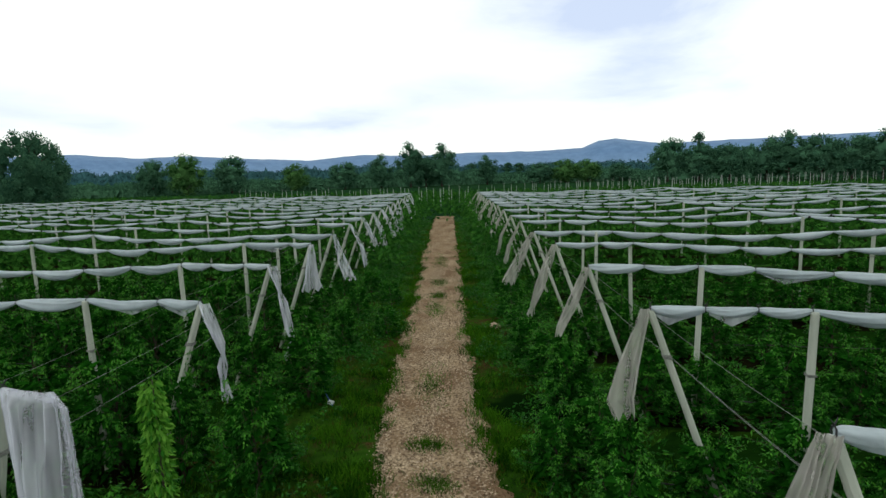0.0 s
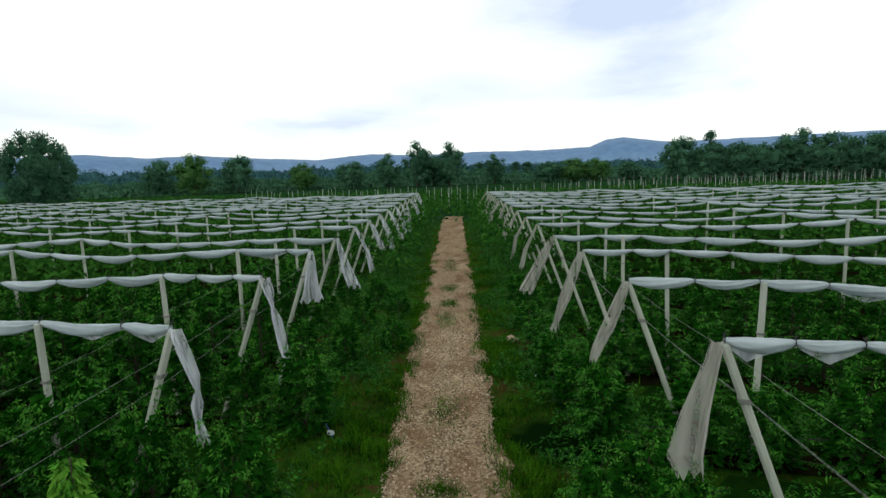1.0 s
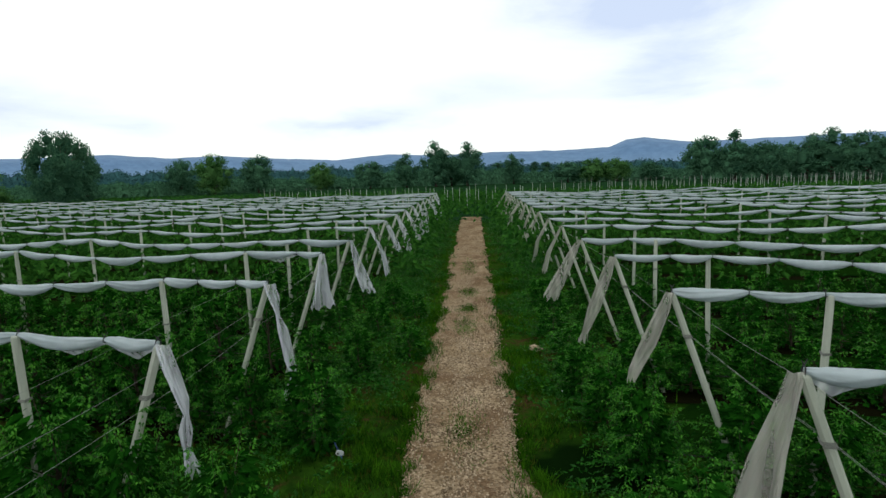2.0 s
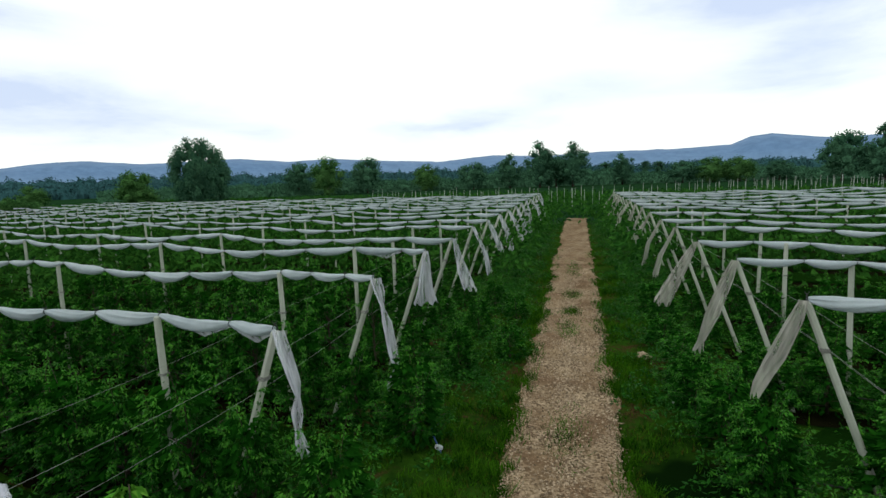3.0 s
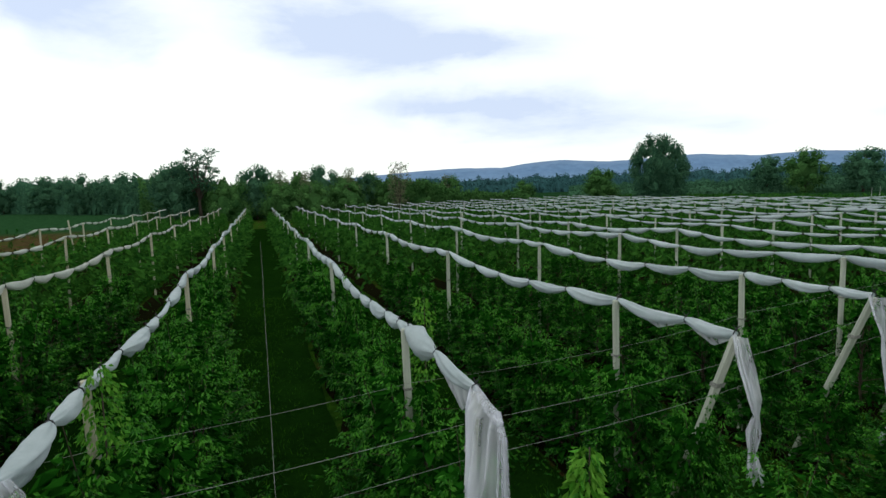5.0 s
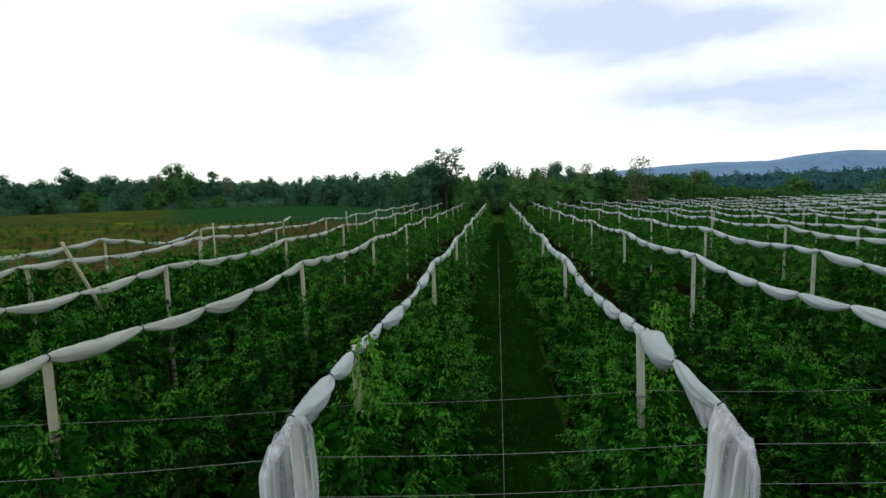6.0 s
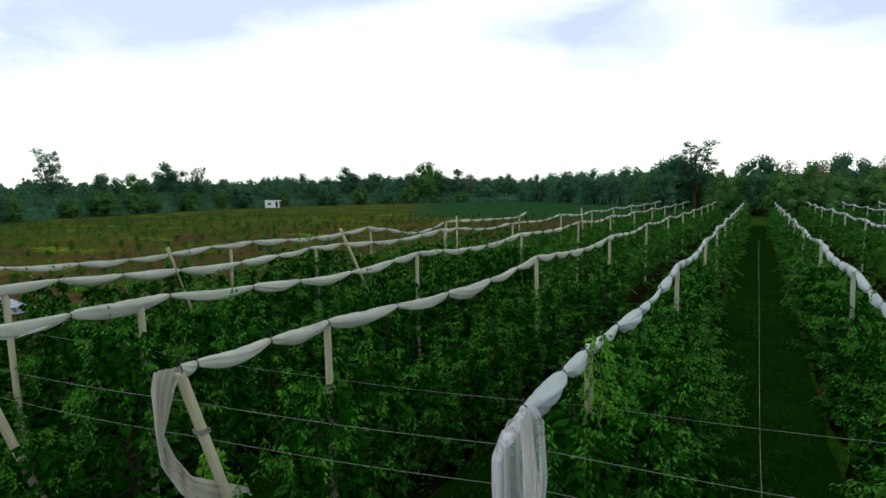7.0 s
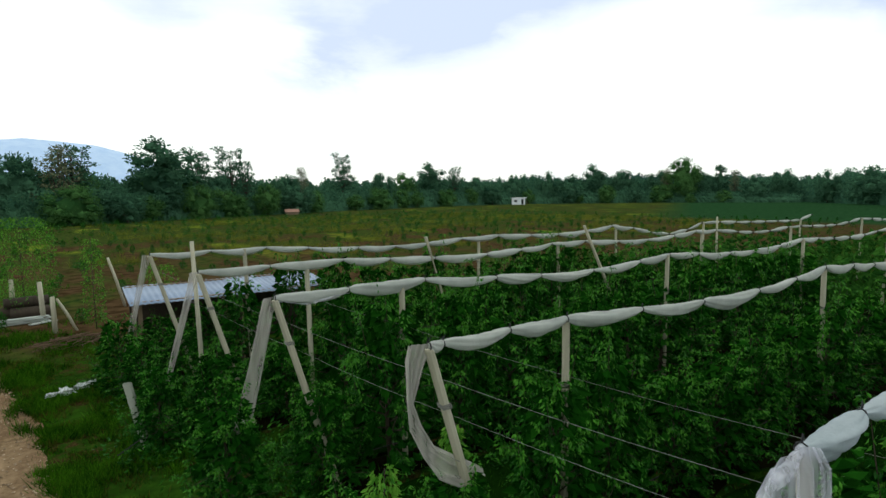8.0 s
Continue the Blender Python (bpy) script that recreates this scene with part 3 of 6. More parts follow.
def tail(stations, seed, pleats=9, sides=44):
    """A hanging end of net, one pleated sheet draped round its line: stations (x, y, z, half width along x, half width along y) from top to bottom."""
    rng = random.Random(seed)
    ph, ph2, ph3 = (rng.uniform(0, 6.3) for _ in range(3))
    vs, fs = [], []
    steps = 5
    ring = []
    for (p, q) in zip(stations, stations[1:]):
        for j in range(steps):
            s = j / steps
            s = s * s * (3 - 2 * s)
            ring.append([p[i] + (q[i] - p[i]) * s for i in range(5)])
    ring.append(list(stations[-1]))
    for i, (x, y, z, wx, wy) in enumerate(ring):
        g = i / (len(ring) - 1)
        for k in range(sides + 1):
            u = k / sides
            w = math.pi * (1.12 * u - 0.06)
            v = u + 0.10 * math.sin(4.1 * u + ph3) + 0.05 * math.sin(9.7 * u + ph2 + 2.5 * g) + 0.05 * math.sin(3.3 * g + ph)
            fold = 0.20 * math.sin(pleats * 1.3 * math.pi * v + ph) + 0.12 * math.sin(pleats * 3.1 * math.pi * v + ph2 + 2 * g) * (1 - 0.5 * g) + 0.38 * math.sin(5 * v + ph3 + 4 * g)
            along = 0.05 * math.sin(pleats * 2 * math.pi * u + ph + 1.4) + 0.04 * math.sin(7 * g + ph3)
            hem = 0.06 * g * g * (math.sin(pleats * math.pi * u + ph2) + 0.8 * math.sin(3 * u + ph3))
            vs.append((x + (math.cos(w) + along) * wx, y - math.sin(w) * wy + fold * min(wy, 0.12), z + hem))
    m = sides + 1
    for i in range(len(ring) - 1):
        for k in range(sides):
            fs.append((i * m + k, i * m + k + 1, (i + 1) * m + k + 1, (i + 1) * m + k))
    return vs, fs


def flap(a, b, depth, seed):
    """A loose corner of net hanging in a point under the bundle."""
    rng = random.Random(seed)
    a, b = Vector(a), Vector(b)
    tip = rng.uniform(0.35, 0.6)
    vs, fs, n, m = [], [], 14, 6
    for i in range(n + 1):
        s = i / n
        d = depth * min(s / tip, (1 - s) / (1 - tip))
        for j in range(m + 1):
            u = j / m
            vs.append(a.lerp(b, s) + Vector((0, 0.03 * math.sin(9 * s + 3 * u) + 0.05 * u, -0.05 - d * u)))
    for i in range(n):
        for j in range(m):
            fs.append((i * (m + 1) + j, i * (m + 1) + j + 1, (i + 1) * (m + 1) + j + 1, (i + 1) * (m + 1) + j))
    return vs, fs


def line_height(side, y, z, x):
    """Height of the net's carrier line: highest at the posts, sagging between them."""
    posts = POST_AT[side, y]
    for (x0, z0), (x1, z1) in zip(posts, posts[1:]):
        if min(x0, x1) <= x <= max(x0, x1):
            s = (x - x0) / (x1 - x0)
            return z0 + (z1 - z0) * s - SAGS.get((y, x0), 0.19) * math.sin(math.pi * s ** 1.25)
    return z


TIES = {  # where the near rows are tied, from the end of the row
    (-1, -0.47): [-3.75, -3.93, -4.85, -5.79, -7.3, -8.85, -10.6, -12.0, -13.29],
    (-1, 6.04): [-5.09, -6.25, -7.38, -7.9, -8.7, -9.9, -10.9, -12.0, -13.2, -14.78],
    (-1, 2.62): [-4.64, -5.65, -6.42, -7.15, -7.95, -9.55, -10.35, -11.7, -13.0, -14.25, -15.6, -17.3, -19.2, -20.6],
    (-1, 9.23): [-5.25, -6.0, -7.33, -8.75, -10.1, -11.5, -12.9, -14.8],
    (-1, 12.56): [-5.97, -6.6, -7.4, -8.15, -9.5, -10.8, -12.3, -13.8, -15.46],
    (-1, 15.75): [-6.56, -7.2, -8.62, -10.2, -11.7, -13.2],
    (1, 9.53): [1.34, 2.02, 2.65, 3.27, 4.6, 5.9, 7.2, 8.7],
    (1, 12.62): [0.69, 1.70, 2.64, 3.6, 4.85, 6.2, 7.6, 9.0],
    (1, 16.15): [0.05, 1.15, 1.95, 3.15, 4.4, 5.5, 6.75, 8.1],
    (1, 6.23): [2.08, 3.0, 4.0, 5.2],
}
TAILS = {  # hanging ends: stations from the tie to the free hem
    (-1, 6.04): [(-4.72, 5.98, 2.96, 0.30, 0.04), (-4.61, 5.94, 2.83, 0.33, 0.08), (-4.57, 5.92, 2.3, 0.31, 0.10), (-4.54, 5.92, 1.5, 0.30, 0.12), (-4.50, 5.92, 0.75, 0.32, 0.14)],
    (-1, 2.62): [(-4.36, 2.70, 2.98, 0.28, 0.04), (-4.30, 2.72, 2.84, 0.38, 0.07), (-4.34, 2.74, 2.3, 0.38, 0.10), (-4.30, 2.74, 1.2, 0.36, 0.13), (-4.28, 2.74, 0.7, 0.38, 0.15)],
    (-1, 9.23): [(-5.16, 9.2, 3.0, 0.10, 0.05), (-5.03, 9.15, 2.75, 0.11, 0.07), (-4.87, 9.1, 2.42, 0.08, 0.06), (-4.84, 9.1, 2.24, 0.03, 0.03), (-4.86, 9.1, 2.05, 0.08, 0.06), (-4.88, 9.1, 1.82, 0.035, 0.03), (-4.82, 9.1, 1.58, 0.08, 0.06)],
    (-1, 12.56): [(-5.90, 12.5, 3.0, 0.12, 0.06), (-5.78, 12.45, 2.75, 0.11, 0.08), (-5.70, 12.4, 2.48, 0.035, 0.04), (-5.62, 12.4, 2.25, 0.09, 0.07), (-5.53, 12.4, 1.7, 0.09, 0.06), (-5.47, 12.4, 1.38, 0.04, 0.03), (-5.56, 12.4, 1.05, 0.11, 0.08)],
    (-1, 15.75): [(-6.52, 15.7, 3.04, 0.05, 0.05), (-6.50, 15.65, 2.7, 0.12, 0.10), (-6.50, 15.6, 2.2, 0.21, 0.16), (-6.51, 15.6, 1.9, 0.27, 0.2), (-6.52, 15.6, 1.80, 0.30, 0.22)],
    (-1, 18.95): [(-7.25, 18.95, 2.95, 0.05, 0.05), (-7.1, 18.9, 2.5, 0.10, 0.1), (-6.9, 18.85, 1.9, 0.17, 0.12), (-6.72, 18.8, 1.5, 0.20, 0.13)],
    (-1, -0.47): [(-3.66, -0.47, 3.08, 0.13, 0.07), (-3.60, -0.47, 2.92, 0.10, 0.08), (-3.52, -0.46, 2.50, 0.035, 0.03), (-3.58, -0.46, 2.25, 0.07, 0.05), (-3.74, -0.45, 1.95, 0.08, 0.06), (-4.05, -0.45, 1.66, 0.19, 0.10), (-4.30, -0.45, 1.50, 0.15, 0.06)],
    (-1, -3.66): [(-3.1, -3.66, 3.14, 0.10, 0.06), (-3.02, -3.66, 2.9, 0.08, 0.08), (-2.78, -3.66, 1.9, 0.085, 0.09), (-2.6, -3.66, 1.2, 0.10, 0.10)],
    (-1, -6.82): [(-2.65, -6.82, 3.2, 0.09, 0.06), (-2.56, -6.82, 2.9, 0.06, 0.06), (-2.25, -6.82, 1.8, 0.055, 0.06), (-2.05, -6.82, 1.1, 0.04, 0.04)],
    (-1, -10.4): [(-2.22, -10.4, 3.25, 0.10, 0.06), (-2.15, -10.4, 2.95, 0.07, 0.06), (-1.85, -10.4, 1.7, 0.07, 0.07), (-1.68, -10.4, 1.0, 0.05, 0.05)],
    (1, 6.23): [(2.05, 6.23, 2.92, 0.08, 0.06), (1.98, 6.2, 2.72, 0.10, 0.09), (1.84, 6.15, 2.1, 0.17, 0.14), (1.70, 6.1, 1.2, 0.23, 0.18)],
    (1, 9.53): [(1.28, 9.53, 2.98, 0.07, 0.06), (1.22, 9.5, 2.75, 0.08, 0.08), (1.07, 9.45, 2.2, 0.13, 0.11), (0.96, 9.4, 1.7, 0.17, 0.13), (1.02, 9.4, 1.48, 0.12, 0.11)],
    (1, 12.62): [(0.66, 12.6, 3.0, 0.06, 0.06), (0.57, 12.55, 2.75, 0.09, 0.08), (0.36, 12.5, 2.2, 0.11, 0.09), (0.18, 12.4, 1.85, 0.08, 0.07), (0.12, 12.4, 1.68, 0.05, 0.05)],
    (1, 16.15): [(0.02, 16.1, 2.97, 0.06, 0.05), (-0.1, 16.1, 2.6, 0.11, 0.09), (-0.35, 16.0, 1.9, 0.13, 0.1), (-0.55, 15.9, 1.35, 0.06, 0.06), (-0.58, 15.9, 1.2, 0.10, 0.08)],
    (1, 19.7): [(-0.7, 19.7, 2.88, 0.06, 0.05), (-0.95, 19.6, 2.4, 0.13, 0.12), (-1.25, 19.5, 1.8, 0.18, 0.15), (-1.48, 19.4, 1.3, 0.19, 0.18)],
}


SWAGS = [mesh("swag", *swag((0, 0, 0), (1, 0, 0), 0.12 * (0.85 + 0.06 * i), 0.03 + 0.012 * i, 40 + i, 7, 7), NET, True) for i in range(6)]
OLD_SWAGS = [mesh("swag", *swag((0, 0, 0), (1, 0, 0), 0.12 * (0.85 + 0.06 * i), 0.02 + 0.006 * i, 50 + i, 7, 7, 1.0, 0.85), NET_CREAM, True) for i in range(6)]


def net_row(side, y, xe, xp, z):
    rng = random.Random(int(y * 100) + side)
    far = row_far(side, y)
    ties = list(TIES.get((side, y), [xe]))
    near = -11 < y < 20
    while (ties[-1] - far) * side < 0:
        ties.append(ties[-1] + side * rng.uniform(1.15, 1.65))
    look_old = y < 0
    net = thing("hail_net", (0, 0, 0), "cream hail net rolled and tied along its wire" if look_old else "white hail net rolled and tied along its wire", "net", "rolled hail nets")
    joined_ties = []
    for i, (a, b) in enumerate(zip(ties, ties[1:])):
        za, zb = line_height(side, y, z, a), line_height(side, y, z, b)
        size = abs(b - a)
        belly = min(0.15, (0.045 + 0.038 * size) * rng.uniform(0.75, 1.2) * (0.72 if look_old else 0.9))
        if (side, y) == (-1, 6.04) and i == 1:
            belly = 0.15
        if (side, y) == (-1, 2.62) and i < 9:
            belly = (0.115, 0.088, 0.06, 0.05, 0.13, 0.08, 0.03, 0.12, 0.08)[i]
        drop = 0.02 + 0.03 * size * rng.uniform(0.6, 1.4)
        single = near and abs(a - xe) < 17
        p, q = (a, y, za + 0.01), (b, y, zb + 0.01)
        if single:
            close = abs(a - xe) < 6 and -5 < y < 14
            bundle = child("swag", mesh("swag", *swag(p, q, belly, drop, rng.random(), 18 if close else 10, 26 if close else 11, 1.0, 0.4 if y == 2.62 else 0.9 if look_old or 2 < y < 7 else 0.7, 0.13 if close else 0.0),
                               NET_CREAM if look_old else NET, True), net)
            child("tie", mesh("tie", *knot(q), TIE), bundle, "black twine tie")
        else:
            k = rng.randrange(6)
            o = child("swag", (OLD_SWAGS if look_old else SWAGS)[k], net)
            fat = belly / 0.12 * 0.92
            o.matrix_basis = Matrix.Translation(p) @ pose(0, 0, 0, 0, -math.degrees(math.atan2(q[2] - p[2], q[0] - p[0])) if side > 0 else math.degrees(math.atan2(q[2] - p[2], p[0] - q[0])), 0) @ Matrix.Diagonal((b - a, fat, fat, 1))
            if near or y < 40:
                joined_ties.append(tube([(b - 0.012, y, zb + 0.03), (b + 0.012, y, zb - 0.04)], [0.045, 0.045], 5))
    if joined_ties:
        tagged(child("twine", mesh("twine", *gather(joined_ties), TIE), net, "black twine ties"), kind="stuff")
    st = TAILS.get((side, y))
    if st is None:
        out = -side * rng.uniform(0.3, 1.0)
        spread = rng.uniform(0.07, 0.15)
        zb = rng.uniform(1.0, 1.7)
        st = [(xe, y, z, 0.06, 0.05), (xe + out * 0.3, y, z - 0.35, spread * 0.6, 0.1), (xe + out * 0.75, y, z - 0.9, spread * 0.9, 0.12), (xe + out, y, zb, spread, 0.14)]
    wide = (side, y) in ((-1, 6.04), (-1, 2.62))
    child("tail", mesh("tail", *tail(st, rng.random(), 9 if wide else 7, 84 if wide else 60 if near else 32), NET_OLD if y < 0 or side > 0 else NET_SHEER, True), net, "loose hanging end of sheer net")
    if wide:
        # the cloth bunched over the line's end, above the hanging curtain
        lip = -side
        child("end_roll", mesh("end_roll", *swag((xe, y, z + 0.02), (st[1][0] + lip * 0.27, st[1][1], z + 0.0), 0.03, 0.02, 3.3, 14, 16, 1.0, 0.7, 0.15), NET_SHEER, True), net)
    child("tie", mesh("tie", *knot((xe, y, z + 0.01), 0.045), TIE), net, "black twine tie")
    for i in {(-1, 6.04): (0,), (1, 9.53): (0, 1), (-1, 15.75): (1,), (-1, -3.66): (0,), (-1, 9.23): (0, 1), (1, 12.62): (3,)}.get((side, y), ()):
        a, b = ties[i], ties[i + 1]
        child("flap", mesh("flap", *flap((a, y, line_height(side, y, z, a)), (b, y, line_height(side, y, z, b)), 0.42 if (side, y) == (-1, 6.04) else 0.2 if y > 0 else 0.1, rng.random()),
                           NET_SHEER, True), net, "loose pointed fold of sheer net")


for r in ROWS:
    net_row(*r)


# ---- support wires ----
def wire(points, r=0.0020, label="thin galvanised support wire between the posts"):
    pts = []
    for a, b in zip(points, points[1:]):
        a, b = Vector(a), Vector(b)
        for i in range(8):
            s = i / 8
            pts.append(a.lerp(b, s) - Vector((0, 0, 0.03 * math.sin(math.pi * s))))
    pts.append(Vector(points[-1]))
    return tagged(new("support_wire", mesh("support_wire", *tube(pts, [r] * len(pts), 5), WIRE)), label, "wire", "support wires")


def along(rows, f):
    return [f(*r) for r in rows]


wire(along(LEFT, lambda y, xe, xp, z: (xe - 0.12, y, z - 0.36)))
wire(along(LEFT, lambda y, xe, xp, z: (xe - 0.28, y, z - 0.80)))
wire(along(LEFT, lambda y, xe, xp, z: (xp + 0.05, y, z - 0.70)))
wire(along(RIGHT, lambda y, xe, xp, z: (xe + 0.03, y, z - 0.10)))
wire(along(RIGHT, lambda y, xe, xp, z: (xe + 0.25, y, z - 0.64)))
wire(along(RIGHT, lambda y, xe, xp, z: (xe + 0.28, y, z - 0.68)))
wire([(-3.2, 4.28, 0.0), (-4.87, 4.28, 2.5), (-7.0, 4.28, 2.24), (-14.5, 4.28, 2.3), (-22, 4.28, 2.3), (-29.5, 4.28, 2.3)], 0.0016, "thin wire stretched along a grassy alley")


# ---- orchard trees ----
def fruit_tree_mesh(seed, shoots, per, length, width, height=2.35, reach=0.85, inside=1200):
    """A pruned fruit tree: limbs that carry upright and arching shoots, each clothed in drooping leaves, over a dark inside."""
    rng = np.random.default_rng(seed)
    wood = []
    lean = rng.uniform(-0.05, 0.05, 2)
    top = height * 0.72
    stem = [(lean[0] * s * 2 + 0.03 * math.sin(5 * s), lean[1] * s * 2, -0.05 + top * s) for s in np.linspace(0, 1, 6)]
    wood.append(tube(stem, list(np.linspace(0.045, 0.014, 6)), 6))
    at, way, young = [], [], []
    for i in range(shoots):
        low = (i + rng.random()) / shoots
        z0 = (0.14 + 0.62 * low) * height
        ang = 2.4 * i + rng.uniform(-0.5, 0.5)
        out = np.array([math.cos(ang), math.sin(ang), 0.0])
        r1 = reach * (1.0 - 0.72 * low ** 1.5) * rng.uniform(0.45, 0.95)
        a = np.array([lean[0] * z0 / top * 2, lean[1] * z0 / top * 2, z0 * 0.72])
        b = a + out * r1 + np.array([0, 0, z0 * 0.28])
        long = rng.uniform(0.25, 0.60) * (0.8 + 0.6 * low)
        arch = i % 3 == 0
        c = b + (out * long * 0.75 + np.array([0, 0, long * 0.12]) if arch else out * long * 0.18 + rng.normal(0, 0.05, 3) + np.array([0, 0, long]))
        e = c + (out * 0.10 + np.array([0, 0, -0.16]) if arch else out * 0.05 + np.array([0, 0, 0.03]))
        if i % 2:
            wood.append(tube([a, b, c], [0.014, 0.008, 0.003], 3, False))
        s = rng.random(per)
        t = s[:, None]
        spine = np.where(t < 0.3, a + (b - a) * (0.45 + 0.55 * t / 0.3), np.where(t < 0.88, b + (c - b) * (t - 0.3) / 0.58, c + (e - c) * (t - 0.88) / 0.12))
        turn = rng.uniform(0, 2 * math.pi, per)
        ring = np.stack([np.cos(turn), np.sin(turn), np.zeros(per)], 1)
        pos = spine + ring * rng.uniform(0.01, 0.065, per)[:, None] + rng.normal(0, 0.015, (per, 3))
        d = ring * rng.uniform(0.5, 1.0, per)[:, None] + out * 0.25 + np.array([0, 0, -0.75]) + rng.normal(0, 0.22, (per, 3))
        at.append(pos)
        way.append(d)
        young.append((s > 0.55) & (rng.random(per) < (0.85 if low > 0.55 else 0.6 if low > 0.25 else 0.2)))
    at, way, young = np.concatenate(at), np.concatenate(way), np.concatenate(young)
    at[:, 2] = np.maximum(at[:, 2], 0.12)
    vs, fs = leaves(rng, at, way, length, width, lie=0.8)
    # the inside: overlapping leaf sprays in a darker green that paints the shade there
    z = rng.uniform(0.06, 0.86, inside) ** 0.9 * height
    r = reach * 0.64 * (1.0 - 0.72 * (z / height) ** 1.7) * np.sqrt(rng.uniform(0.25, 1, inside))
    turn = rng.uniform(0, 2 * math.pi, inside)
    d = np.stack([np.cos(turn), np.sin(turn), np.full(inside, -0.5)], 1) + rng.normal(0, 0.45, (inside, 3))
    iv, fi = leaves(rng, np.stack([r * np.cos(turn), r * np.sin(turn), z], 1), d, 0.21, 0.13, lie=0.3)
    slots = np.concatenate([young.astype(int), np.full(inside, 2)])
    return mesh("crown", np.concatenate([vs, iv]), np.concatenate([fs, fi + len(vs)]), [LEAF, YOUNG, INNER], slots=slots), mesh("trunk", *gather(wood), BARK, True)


def fruit_tree_kind(seed, label, **kw):
    crown, trunk = fruit_tree_mesh(seed, **kw)
    t = thing("fruit_tree", label=label, category="tree", group="orchard fruit trees")
    child("trunk", trunk, t)
    child("crown", crown, t)
    return t


BUSHY = "young fruit tree with dense drooping green leaves"
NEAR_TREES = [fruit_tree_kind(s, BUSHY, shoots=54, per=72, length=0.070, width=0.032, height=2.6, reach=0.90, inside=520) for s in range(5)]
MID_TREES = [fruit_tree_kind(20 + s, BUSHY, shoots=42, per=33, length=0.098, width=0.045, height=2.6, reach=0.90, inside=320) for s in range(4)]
tree_rng = random.Random(5)
spots = []
for side, y, xe, xp, z in ROWS:
    x = xe + side * (-0.8 if y > 14 else -0.35 if side > 0 else -0.75)
    first = x
    while (x - row_far(side, y)) * side < 0 and y > -12:
        tall = 0.66 if side > 0 else 0.92 if -1 < y < 7 else 1.16 if y < -1 else 0.80
        low = tall * (0.62 if y < -1 and abs(x - first) < 2.5 else (0.62 if y > 14 else 0.85) if abs(x - first) < 1.3 else 1.0)
        spots.append((x, y + tree_rng.uniform(-0.12, 0.12), low))
        x += side * tree_rng.uniform(1.0, 1.45)
for x, y in ((-7.0, 3.15), (-8.5, 3.2), (-10.2, 3.2), (-12.0, 3.15)):
    spots.append((x, y, 0.86))
for x, y, low in ((-8.5, -6.35, 1.1), (-9.3, -6.4, 1.1), (-14.9, -6.35, 1.1), (-15.6, -6.4, 1.1), (-2.5, -11.4, 0.62), (-3.6, -11.5, 0.75), (-1.9, -9.6, 0.55), (-5.0, 17.3, 0.4), (-5.9, 20.6, 0.42), (0.15, 10.1, 0.5), (0.75, 10.7, 0.58), (1.0, 8.3, 0.6), (-0.1, 14.1, 0.62), (0.3, 13.0, 0.5), (-0.9, 17.3, 0.55), (1.1, 6.6, 0.5), (-0.6, 15.4, 0.45), (-1.5, 20.6, 0.5), (-1.9, 23.0, 0.5)):
    spots.append((x, y, low))
spots.sort(key=lambda q: math.hypot(q[0] + 0.8, q[1] - 4.0))
placed, far_at = set(), []
for i, (x, y, low) in enumerate(spots):
    if i >= 262:
        far_at.append((x, y))
        continue
    t = tree_rng.choice(NEAR_TREES if i < 92 else MID_TREES)
    k = tree_rng.uniform(0.84, 1.1) * (low + 1) / 2
    m = pose(x, y, 0, 0, 0, tree_rng.uniform(0, 360)) @ Matrix.Diagonal((k * tree_rng.uniform(0.92, 1.1), k, low * tree_rng.uniform(0.84, 1.12), 1))
    if t.name in placed:
        spread(t, m)
    else:
        t.matrix_basis = m
        placed.add(t.name)


def far_orchard():
    rng = np.random.default_rng(3)
    spots = np.array(far_at)
    n = 66
    at = np.repeat(spots, n, 0)
    k = len(at)
    zz = rng.uniform(0.2, 1.0, k) ** 0.7 * 2.3
    r = 1.0 * (1 - 0.55 * (zz / 2.3) ** 2) * np.sqrt(rng.uniform(0.1, 1, k))
    a = rng.uniform(0, 2 * np.pi, k)
    pos = np.stack([at[:, 0] + r * np.cos(a), at[:, 1] + r * np.sin(a), zz + 0.12 * rng.normal(size=k)], 1)
    d = np.stack([np.cos(a), np.sin(a), -0.5 + 0.5 * rng.normal(size=k)], 1) + 0.6 * rng.normal(size=(k, 3))
    vs, fs = leaves(rng, pos, d, 0.33, 0.19)
    tagged(new("orchard_rows", mesh("orchard_rows", vs, fs, FAR_LEAF)), "rows of green fruit trees further off under the nets", "orchard", kind="stuff")


far_orchard()


